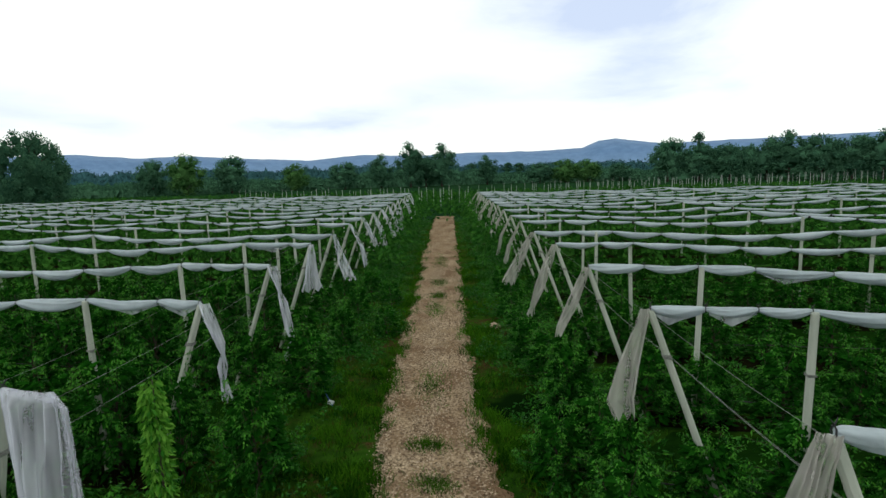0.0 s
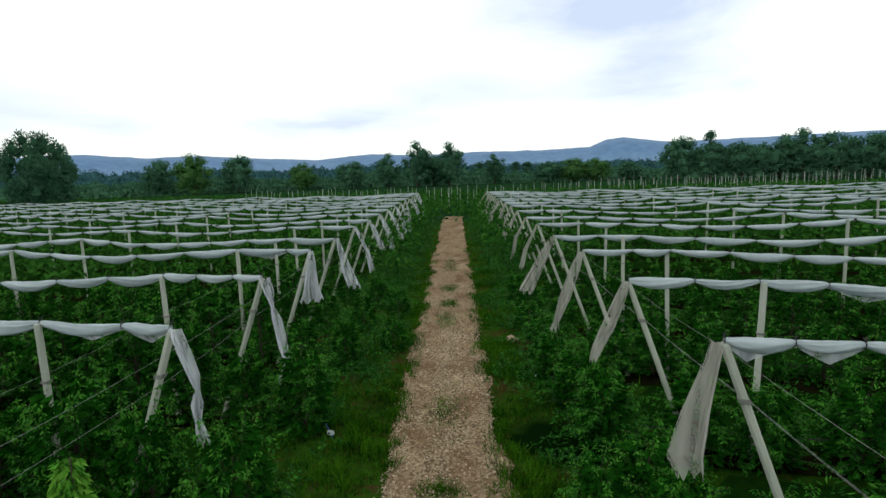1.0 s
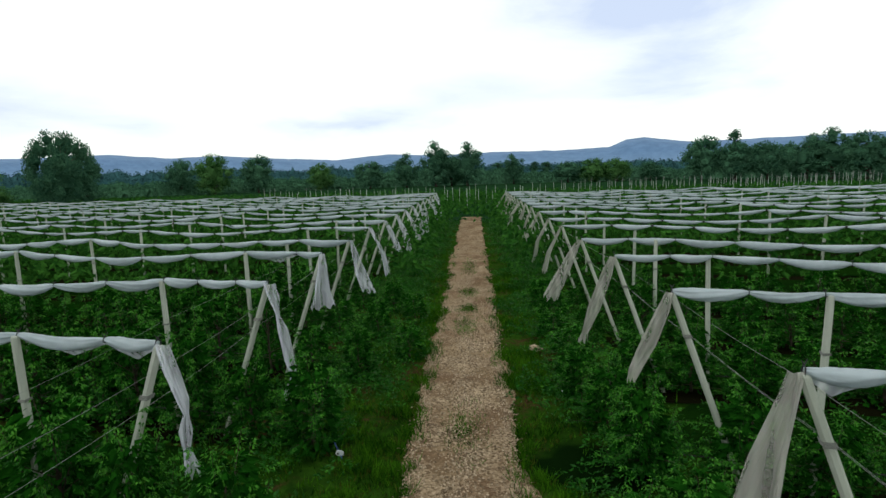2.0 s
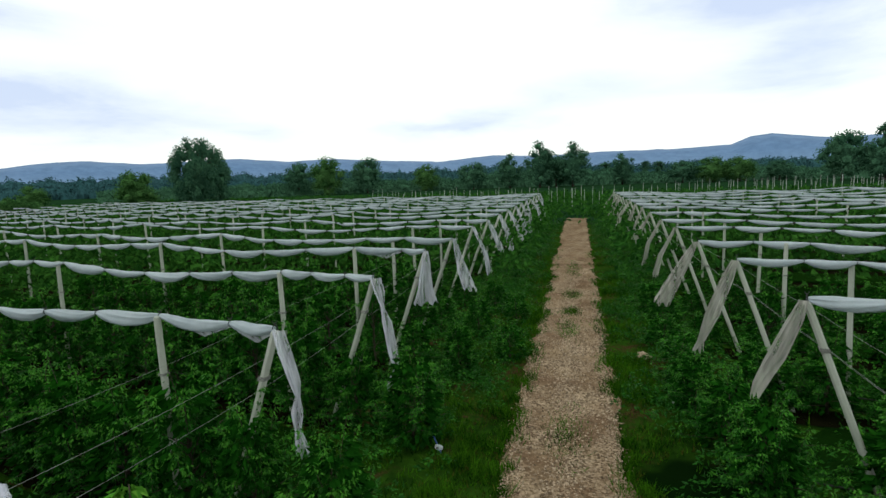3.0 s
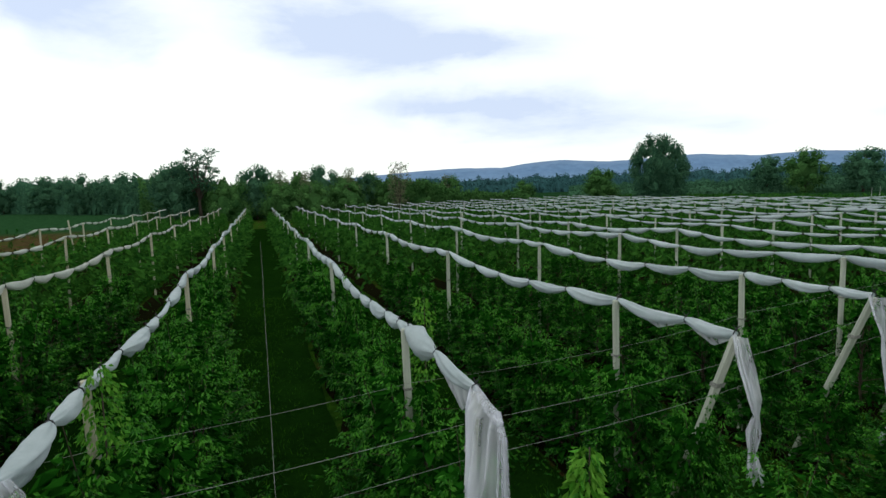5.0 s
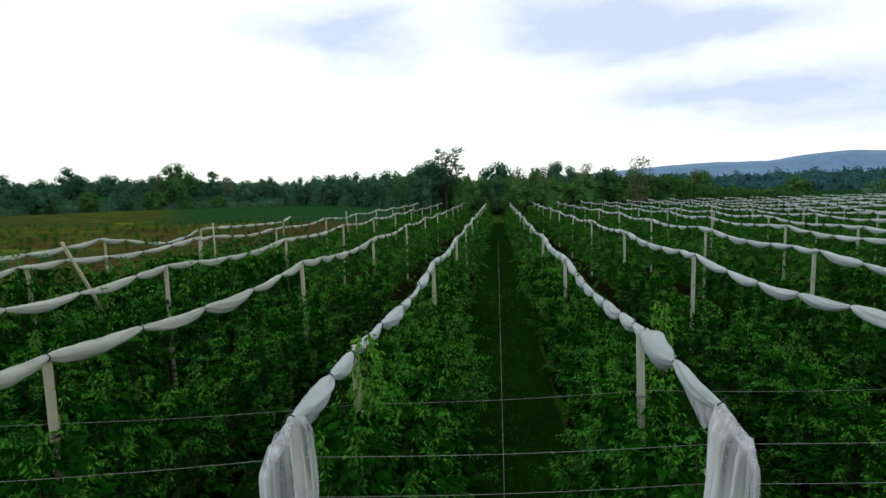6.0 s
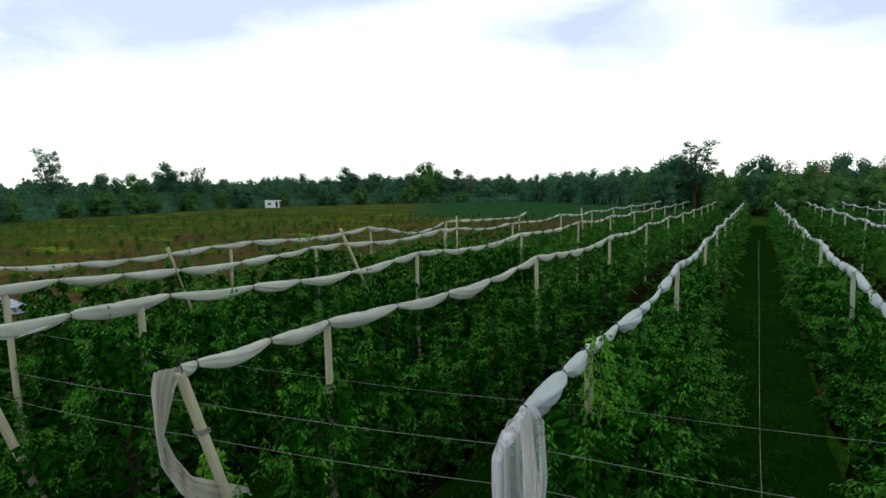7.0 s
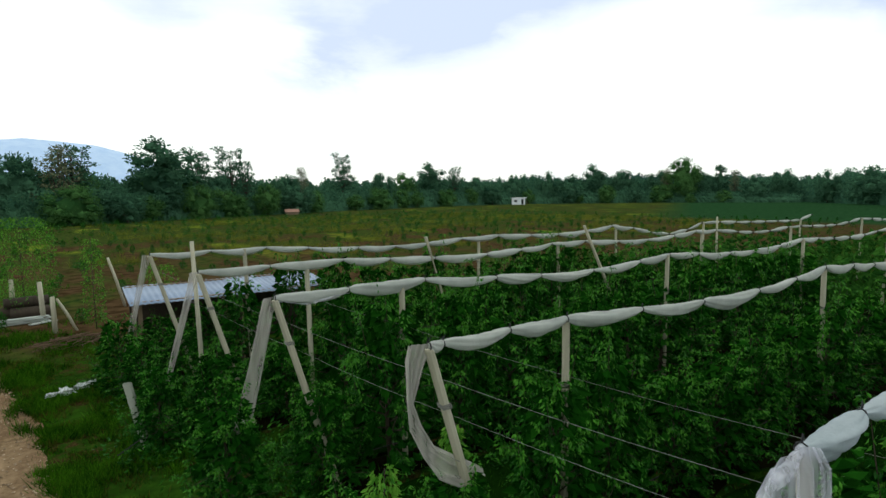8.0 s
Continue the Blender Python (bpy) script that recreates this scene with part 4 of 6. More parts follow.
def column_tree(x, y, height, radius, n, label, name="sapling"):
    """A slim upright shoot clothed in leaves."""
    rng = np.random.default_rng(int(abs(x) * 100))
    t = thing(name, (x, y, 0), label, "sapling")
    child("trunk", mesh("trunk", *tube([(0, 0, -0.05), (0.02, 0.01, height * 0.5), (0.0, 0.03, height)], [0.02, 0.014, 0.004], 6), BARK, True), t)
    zz = rng.uniform(0.08, 1.0, n) * height
    a = rng.uniform(0, 2 * np.pi, n)
    r = radius * (0.55 + 0.45 * np.minimum(1, (height - zz) / 0.3)) * np.sqrt(rng.uniform(0.1, 1, n))
    pos = np.stack([r * np.cos(a), r * np.sin(a), zz], 1)
    d = np.stack([np.cos(a) * 0.6, np.sin(a) * 0.6, np.full(n, -0.7)], 1) + 0.3 * rng.normal(size=(n, 3))
    vs, fs = leaves(rng, pos, d, 0.080, 0.038, lie=0.6)
    child("crown", mesh("crown", vs, fs, [YOUNG, SPRING], slots=(rng.random(n) < 0.25 + 0.6 * zz / height).astype(int)), t)


column_tree(-3.52, 6.14, 3.05, 0.115, 1700, "tall slim sapling thickly clothed in bright leaves")
column_tree(-7.62, 6.30, 3.25, 0.16, 620, "upright leafy shoot rising beside a post")
column_tree(-6.62, 2.72, 3.10, 0.20, 1100, "upright leafy shoot climbing over a post")
column_tree(-3.0, -0.1, 2.15, 0.17, 900, "slim leafy sapling at the end of a row")
column_tree(-4.35, -0.9, 1.9, 0.17, 900, "slim leafy sapling at the end of a row")
column_tree(-1.3, -18.5, 3.2, 0.35, 900, "slim light green sapling in rough grass")
column_tree(0.95, -23.0, 3.9, 1.15, 4500, "broad light green sapling in rough grass")
column_tree(-3.1, -16.0, 2.4, 0.6, 1400, "bushy light green sapling beside the shed")


# ---- trees beyond the orchard ----
def blob():
    bm = bmesh.new()
    bmesh.ops.create_icosphere(bm, subdivisions=1, radius=1)
    out = np.array([v.co[:] for v in bm.verts]), [tuple(v.index for v in f.verts) for f in bm.faces]
    bm.free()
    return out


BLOB = blob()


def uneven(d, seed):
    """How far a crown bulges in each direction."""
    return np.array([0.30 * noise.noise(Vector(q) * 1.7 + Vector((seed, 0, 0))) + 0.22 * noise.noise(Vector(q) * 4.1 + Vector((0, seed, 0))) for q in d])


def crown_mesh(seed, wide, low, tall, quads, size, mat, trunk_h, rag=1.0, bulges=30):
    """A dense crown about 9 m high: many leafy bulges of different size heaped on an uneven outline."""
    rng = np.random.default_rng(seed)
    c, radii = np.array([0, 0, (low + tall) / 2]), np.array([wide, wide, (tall - low) / 2])
    wood = [tube([(0, 0, -0.2), (0.06, 0.03, trunk_h * 0.5), (0.0, 0.1, trunk_h), (0.1, 0.0, tall * 0.85)], [0.26, 0.22, 0.17, 0.04], 7)]
    k = np.arange(bulges) + 0.5
    up, turn = 1 - 2 * k / bulges, k * 2.39996 + rng.uniform(-0.4, 0.4, bulges)
    flat = np.sqrt(1 - up * up)
    d = towards(np.stack([flat * np.cos(turn), flat * np.sin(turn), up], 1) + rng.normal(0, 0.16, (bulges, 3)))
    grow = 1 + rag * (uneven(d, seed) * 0.9 + rng.normal(0, 0.06, bulges))
    r = max(wide, 1.3) * rng.uniform(0.24, 0.40, bulges) * min(1.0, 5.5 / math.sqrt(bulges))
    mid = c + d * (radii - 0.75 * r.mean()) * grow[:, None]
    mid[:, 2] = np.maximum(mid[:, 2], 0.4)
    for q in mid[::3]:
        wood.append(tube([(0, 0.05, min(trunk_h, q[2] * 0.6)), tuple((q + np.array([0, 0, q[2] * 0.8])) * 0.5), tuple(q)], [0.09, 0.05, 0.02], 4, False))
    share = rng.choice(bulges, quads, p=r ** 2 / (r ** 2).sum())
    w = towards(rng.normal(size=(quads, 3)) + d[share] * 0.7 + np.array([0, 0, 0.25]))
    far = r[share] * (1.05 - 0.55 * rng.random(quads) ** 2 + 0.14 * rng.normal(size=quads))
    pos = mid[share] + w * far[:, None]
    pos[:, 2] = np.maximum(pos[:, 2], 0.1)
    vs, fs = leaves(rng, pos, w + 0.8 * rng.normal(size=(quads, 3)) + np.array([0, 0, -0.3]), size, size * 0.75, lie=0.5)
    cv, cf = BLOB
    vs, fs = [vs], [tuple(f) for f in fs.tolist()]
    n = 4 * quads
    core = c + cv * radii * (0.60 * (1 + rag * uneven(cv, seed)))[:, None]
    for body in [core] + [q + cv * (rr * 0.62) for q, rr in zip(mid, r)]:
        body = body + rng.normal(0, 0.04, body.shape)
        body[:, 2] = np.maximum(body[:, 2], 0.1)
        vs.append(body)
        fs += [tuple(i + n for i in f) for f in cf]
        n += len(body)
    return mesh("crown", np.concatenate(vs), fs, mat), mesh("trunk", *gather(wood), TRUNK, True)


def open_crown_mesh(seed, lobes, quads, size, mat, trunk_h, sparse):
    """A see-through crown: sprays on many thin boughs; lobes: x, y, z, radius, half height."""
    rng = np.random.default_rng(seed)
    wood = [tube([(0, 0, -0.2), (0.06, 0.03, trunk_h * 0.5), (0.0, 0.1, trunk_h), (0.1, 0.0, 8.2)], [0.20, 0.16, 0.12, 0.03], 7)]
    at, way = [], []
    vol = np.array([l[3] * (l[3] + l[4]) for l in lobes])
    for l, v in zip(lobes, vol / vol.sum()):
        c, radii = np.array(l[:3]), np.array([l[3], l[3], l[4]])
        sprays = max(6, int(quads * v / 16))
        d = towards(rng.normal(size=(sprays, 3)) + np.array([0, 0, 0.15]))
        tips = c + d * radii * (1.0 - 0.5 * rng.random((sprays, 1)))
        at.append(np.repeat(tips, 16, 0) + rng.normal(size=(sprays * 16, 3)) * np.clip(radii * 0.2, 0.14, 0.42))
        way.append(np.repeat(d, 16, 0) + 0.9 * rng.normal(size=(sprays * 16, 3)) + np.array([0, 0, -0.2]))
        wood.append(tube([(0, 0.05, min(trunk_h, l[2] * 0.6)), tuple(c)], [0.08, 0.03], 4, False))
    for i in range(44):
        d = towards(rng.normal(size=(1, 3)))[0]
        l = lobes[i % len(lobes)]
        c, radii = np.array(l[:3]), np.array([l[3], l[3], l[4]])
        wood.append(tube([tuple(c), tuple(c + d * radii * 0.6), tuple(c + d * radii * 1.1 + np.array([0, 0, 0.3]))], [0.04, 0.025, 0.01], 3, False))
    at, way = np.concatenate(at), np.concatenate(way)
    keep = rng.random(len(at)) > sparse
    vs, fs = leaves(rng, at[keep], way[keep], size, size * 0.7)
    return mesh("crown", vs, fs, mat), mesh("trunk", *gather(wood), TRUNK, True)


def lobes_round(seed, n, wide, low=2.2, high=8.6):
    r = random.Random(seed)
    out = []
    for i in range(n):
        a = 2.4 * i + r.uniform(-0.4, 0.4)
        z = low + 0.8 + (high - low - 1.6) * i / n
        k = wide * r.uniform(0.2, 0.6) * (1.15 - 0.4 * abs(z - 4.5) / 4)
        out.append((math.cos(a) * k, math.sin(a) * k, z, wide * r.uniform(0.3, 0.42), r.uniform(0.8, 1.3)))
    return out


def forest_kind(name, label, meshes):
    crown, trunk = meshes
    t = thing(name, label=label, category="tree", group="trees round the orchard")
    child("trunk", trunk, t)
    child("crown", crown, t)
    return [t, False]


KINDS = {
    "walnut": forest_kind("broadleaf_tree", "large dark green broadleaf tree with a dense round crown", crown_mesh(1, 4.9, -1.2, 9.0, 14000, 0.26, CROWN, 1.2, 0.30, 70)),
    "oak": forest_kind("broadleaf_tree", "dark green broadleaf tree with an uneven crown", crown_mesh(2, 3.7, 0.4, 8.9, 2700, 0.36, CROWN, 1.6, 0.7)),
    "ash": forest_kind("broadleaf_tree", "dark green broadleaf tree with a loose tall crown", crown_mesh(3, 2.9, 0.6, 9.1, 2600, 0.34, CROWN, 2.0, 0.9)),
    "light": forest_kind("broadleaf_tree", "mid-green broadleaf tree in spring leaf", crown_mesh(4, 3.6, 0.3, 8.9, 2700, 0.36, CROWN_LIGHT, 1.6, 0.8)),
    "pale": forest_kind("bare_spring_tree", "pale sparse spring tree with thin branches", open_crown_mesh(5, lobes_round(5, 15, 2.8, 1.0, 9.5), 2400, 0.26, CROWN_PALE, 1.6, 0.35)),
    "bush": forest_kind("shrub", "rounded mid-green shrub at the field's edge", crown_mesh(6, 4.4, -1.5, 8.8, 2300, 0.40, CROWN_LIGHT, 0.8, 0.7)),
    "airy": forest_kind("broadleaf_tree", "airy dark tree with open branches against the sky",
                        open_crown_mesh(9, [(1.5 * math.cos(2.4 * i) * (0.5 + 0.1 * (i % 4)), 1.5 * math.sin(2.4 * i) * (0.5 + 0.1 * (i % 4)), 4.0 + 5.0 * i / 15, 1.05 - 0.03 * i, 0.8 - 0.01 * i) for i in range(16)], 2300, 0.26, CROWN, 3.0, 0.05)),
    "poplar": forest_kind("poplar_tree", "tall narrow dark poplar", crown_mesh(7, 0.85, 0.6, 9.0, 1600, 0.24, CROWN, 1.2, 0.5)),
    "clump": forest_kind("broadleaf_tree", "dark green tree of a dense belt", crown_mesh(8, 4.4, -0.6, 8.8, 2700, 0.38, CROWN, 1.0, 0.9)),
}
tree_turn = random.Random(9)


def plant(kind, bearing, distance, top, wide=1.0):
    """One tree: top is the elevation in degrees of its tip seen from the track."""
    if kind == "clump":
        bearing, top, wide = bearing + tree_turn.uniform(-1.0, 1.0), top + tree_turn.uniform(-0.45, 0.2), wide * tree_turn.uniform(0.75, 1.3)
    h = max(2.5, 4.75 + distance * math.tan(radians(top)))
    s = h / 8.9
    t = KINDS[kind]
    m = Matrix.Translation(compass(bearing, distance)) @ pose(0, 0, 0, 0, 0, tree_turn.uniform(0, 360)) @ Matrix.Diagonal((s * wide, s * wide, s, 1))
    if t[1]:
        spread(t[0], m)
    else:
        t[0].matrix_basis, t[1] = m, True


EDGE_B = (98, 104, 112, 125, 138, 150, 160, 170, 180, 205)
EDGE_D = (150, 190, 290, 290, 262, 195, 152, 124, 108, 100)


def edge(b):
    return float(np.interp(b, EDGE_B, EDGE_D))


# north: behind the far stakes
for kind, b, d, top, wide in (("walnut", 49.3, 140, 4.4, 0.77), ("bush", 54.8, 150, 1.7, 1.0), ("oak", 40.3, 230, 2.1, 1.0), ("light", 37.4, 215, 2.35, 1.1), ("oak", 33.4, 215, 2.35, 1.05),
                              ("light", 27.3, 220, 1.35, 1.2), ("oak", 22.3, 210, 1.5, 1.3), ("ash", 18.5, 215, 1.85, 1.2), ("ash", 15.4, 205, 2.8, 1.15), ("ash", 12.1, 205, 2.6, 1.2),
                              ("oak", 13.8, 212, 1.9, 1.2), ("ash", 7.3, 215, 1.45, 1.2), ("poplar", 9.0, 240, 1.0, 3.0), ("poplar", 5.2, 240, 0.95, 2.6), ("poplar", 4.0, 240, 0.9, 3.0)):
    plant(kind, b, d, top, wide)
for kind, b, d, top, wide in (("oak", 1.8, 215, 0.85, 1.6), ("light", -0.8, 215, 0.95, 1.7), ("light", -3.0, 215, 0.9, 1.5), ("oak", -6.1, 220, 0.55, 1.6), ("oak", -10.6, 190, 2.7, 1.0),
                              ("poplar", -13.2, 195, 3.15, 1.4), ("oak", -13.4, 190, 2.0, 1.1), ("oak", -16.0, 190, 1.95, 1.2), ("ash", -18.9, 190, 1.95, 1.5), ("ash", -20.7, 185, 2.35, 1.4),
                              ("oak", -23.1, 180, 2.35, 1.2), ("oak", -25.2, 180, 2.1, 1.2), ("ash", -27.2, 180, 2.3, 1.4), ("oak", -29.5, 180, 2.4, 1.3), ("oak", -32, 180, 2.4, 1.3)):
    plant(kind, b, d, top, wide)
# west: end of the alleys
for kind, b, d, top, wide in (("light", 62.5, 175, 0.5, 1.4), ("bush", 70.2, 125, 1.4, 0.8), ("pale", 70.4, 124, 1.6, 0.8), ("pale", 75.5, 112, 3.0, 0.9), ("bush", 76.0, 116, 1.2, 1.1), ("bush", 73.4, 118, 0.9, 1.1),
                              ("oak", 78.7, 118, 2.0, 0.8), ("pale", 80.6, 114, 2.5, 0.9), ("bush", 81.0, 110, 1.3, 1.1), ("oak", 83.3, 116, 2.75, 0.75), ("pale", 85.0, 112, 2.3, 0.9), ("pale", 87.3, 110, 2.4, 0.8),
                              ("bush", 84.2, 106, 1.2, 1.0), ("oak", 89.8, 112, 2.85, 0.8), ("bush", 87.5, 105, 1.3, 1.0), ("bush", 92.2, 108, 1.4, 1.0), ("airy", 94.9, 112, 4.05, 1.35), ("ash", 96.6, 116, 2.6, 1.0), ("oak", 97.3, 114, 3.1, 0.9)):
    plant(kind, b, d, top, wide)
for kind, b, d, top, wide in (("clump", 100, 150, 2.0, 0.9), ("clump", 102.5, 152, 2.3, 0.9), ("clump", 105, 155, 2.2, 0.9), ("clump", 107.5, 158, 1.95, 0.9), ("clump", 110, 160, 1.85, 0.9),
                              ("clump", 112.3, 165, 1.75, 0.9), ("clump", 114.5, 170, 1.8, 0.9), ("poplar", 118.4, 190, 2.55, 1.7), ("pale", 117.2, 190, 2.1, 0.9), ("light", 121.6, 170, 3.05, 0.95),
                              ("oak", 119.8, 175, 1.9, 1.0), ("oak", 123.7, 180, 2.15, 1.0), ("oak", 127.3, 180, 2.3, 0.95), ("ash", 130.0, 180, 2.45, 1.3)):
    plant(kind, b, edge(b) + 8 + d % 14 if d > 70 else d, top, wide)
# south-west: behind the tilled field
for kind, b, d, top, wide in (("pale", 123.0, 185, 2.4, 0.9), ("clump", 132.5, 230, 2.0, 0.9), ("clump", 135.5, 230, 2.1, 0.9), ("clump", 138.5, 230, 2.0, 0.9), ("clump", 141.5, 225, 2.05, 0.9),
                              ("ash", 146.7, 190, 2.8, 1.2), ("airy", 144.2, 190, 2.65, 1.2), ("light", 149.5, 180, 2.1, 1.0), ("oak", 151.8, 175, 2.3, 0.8), ("airy", 155.8, 150, 3.95, 1.0), ("pale", 159.9, 145, 2.9, 1.0),
                              ("oak", 161.5, 140, 2.1, 1.0), ("airy", 166.7, 125, 4.4, 1.25), ("airy", 165.3, 126, 3.1, 0.9), ("oak", 168.2, 130, 2.0, 1.0), ("airy", 169.6, 120, 4.1, 1.3), ("ash", 172.6, 115, 4.5, 1.5)):
    plant(kind, b, edge(b) + 8 + d % 14 if d > 70 else d, top, wide)
for kind, b, d, top, wide in (("light", 171.0, 105, 1.9, 0.9), ("light", 174.0, 105, 1.2, 0.9), ("oak", 176.4, 112, 1.0, 1.0), ("light", 179.2, 92, 2.2, 0.85), ("pale", 180.6, 100, 4.5, 1.3), ("airy", 179.6, 102, 4.1, 1.4), ("light", 181.8, 95, 2.0, 0.9),
                              ("oak", 183.6, 105, 3.6, 0.9), ("oak", 186.5, 110, 3.0, 0.9)):
    plant(kind, b, edge(b) + 8 + d % 14 if d > 70 else d, top, wide)


# shrubs along the edge of the wood behind the tilled field
edge_rng = random.Random(17)
for i in range(26):
    b = 118 + 2.5 * i + edge_rng.uniform(-1, 1)
    k = edge_rng.choice(("bush", "light", "bush", "oak"))
    plant(k, b, edge(b) + edge_rng.uniform(-1, 5), edge_rng.uniform(-0.1, 1.1), edge_rng.uniform(0.9, 1.5))


def rough(v):
    """Smooth uneven values from -0.5 to 0.5 along v."""
    table = np.random.default_rng(77).uniform(-0.5, 0.5, 4096)
    i = np.floor(v).astype(int)
    u = v - i
    u = u * u * (3 - 2 * u)
    return table[i % 4096] * (1 - u) + table[(i + 1) % 4096] * u


def belt(name, label, bearings, distance, depth, tops, mat, n, size, follow=False):
    """A continuous hedge or wood far off: clumps of leaves heaped to an uneven top."""
    rng = np.random.default_rng(int(distance) + n)
    b = np.radians(rng.uniform(*bearings, n))
    base = np.interp(np.degrees(b), EDGE_B, EDGE_D) if follow else 0.0
    d = distance + base + depth * rng.uniform(0, 1, n) ** 1.6
    top = 4.75 + d * np.tan(np.radians(np.interp(np.degrees(b), *zip(*tops))))
    k = np.degrees(b)
    top = top * (0.92 + 0.22 * rough(k * 0.7) + 0.20 * rough(k * 2.3 + 50) + 0.12 * rough(k * 7.0 + 90))
    zz = rng.uniform(0, 1, n) ** 0.75 * np.maximum(top, 2.0)
    pos = np.stack([-0.6 - d * np.sin(b), 3.6 + d * np.cos(b), zz], 1)
    vs, fs = leaves(rng, pos, rng.normal(size=(n, 3)) + np.array([0, 0, 0.2]), size, size * 0.75)
    vs, fs = list(vs), [tuple(f) for f in fs.tolist()]
    bs = np.radians(np.arange(bearings[0], bearings[1], 0.18))
    kk = np.degrees(bs)
    for layer, f in ((0.1, 0.55), (0.5, 0.85), (0.9, 0.92)):
        dd = distance + depth * layer + (np.interp(kk, EDGE_B, EDGE_D) if follow else 0.0 * kk)
        hh = 4.75 + dd * np.tan(np.radians(np.interp(kk, *zip(*tops))))
        hh = np.maximum(hh, 2.0) * f * (0.92 + 0.22 * rough(kk * 0.7) + 0.20 * rough(kk * 2.3 + 50) + 0.12 * rough(kk * 7.0 + 90))
        k0 = len(vs)
        for q, h, dq in zip(bs, hh, dd):
            for u in (0, 0.4, 0.75, 1.0):
                e = dq + (0.25 * depth * u * u) + 0.04 * depth * rng.normal()
                vs.append(np.array([-0.6 - e * math.sin(q), 3.6 + e * math.cos(q), h * u - 0.1 * (u == 0)]))
        fs += [(k0 + 4 * i + j, k0 + 4 * i + j + 1, k0 + 4 * i + j + 5, k0 + 4 * i + j + 4) for i in range(len(bs) - 1) for j in range(3)]
    tagged(new(name, mesh(name, np.array(vs), fs, mat)), label, "woods", kind="stuff")


belt("hedge_north", "dark green hedge of trees behind the orchard", (-36, 58), 225, 14, ((-36, 1.8), (-12, 1.6), (-9, -0.1), (-3, 0.2), (5, 0.0), (10, 0.5), (16, 0.8), (24, 0.1), (34, 0.4), (44, 0.2), (58, 0.1)), CROWN, 30000, 0.7)
belt("hedge_west", "green scrub along the orchard's west end", (62, 100), 116, 8, ((62, -0.6), (70, 0.2), (74, 1.2), (78, 1.6), (82, 1.9), (88, 2.0), (92, 1.7), (96, 2.2), (100, 1.9)), CROWN_LIGHT, 22000, 0.5)
belt("hedge_south_west", "dark wood behind the tilled field", (98, 204), 14, 30, ((98, 1.9), (106, 2.0), (112, 1.6), (125, 1.6), (140, 1.9), (155, 1.7), (170, 1.8), (204, 1.9)), CROWN, 34000, 0.9, True)
belt("hedge_far_south_west", "low green scrub behind the tilled field", (112, 204), 2, 9, ((112, -0.1), (124, 0.4), (140, 0.5), (160, 0.5), (204, 0.6)), CROWN, 18000, 0.6, True)
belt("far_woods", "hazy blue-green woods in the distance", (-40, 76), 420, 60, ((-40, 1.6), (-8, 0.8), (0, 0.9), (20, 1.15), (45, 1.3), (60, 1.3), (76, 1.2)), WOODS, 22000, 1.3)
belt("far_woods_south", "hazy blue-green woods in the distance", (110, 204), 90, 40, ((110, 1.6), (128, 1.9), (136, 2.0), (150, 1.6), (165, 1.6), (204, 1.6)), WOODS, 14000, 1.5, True)


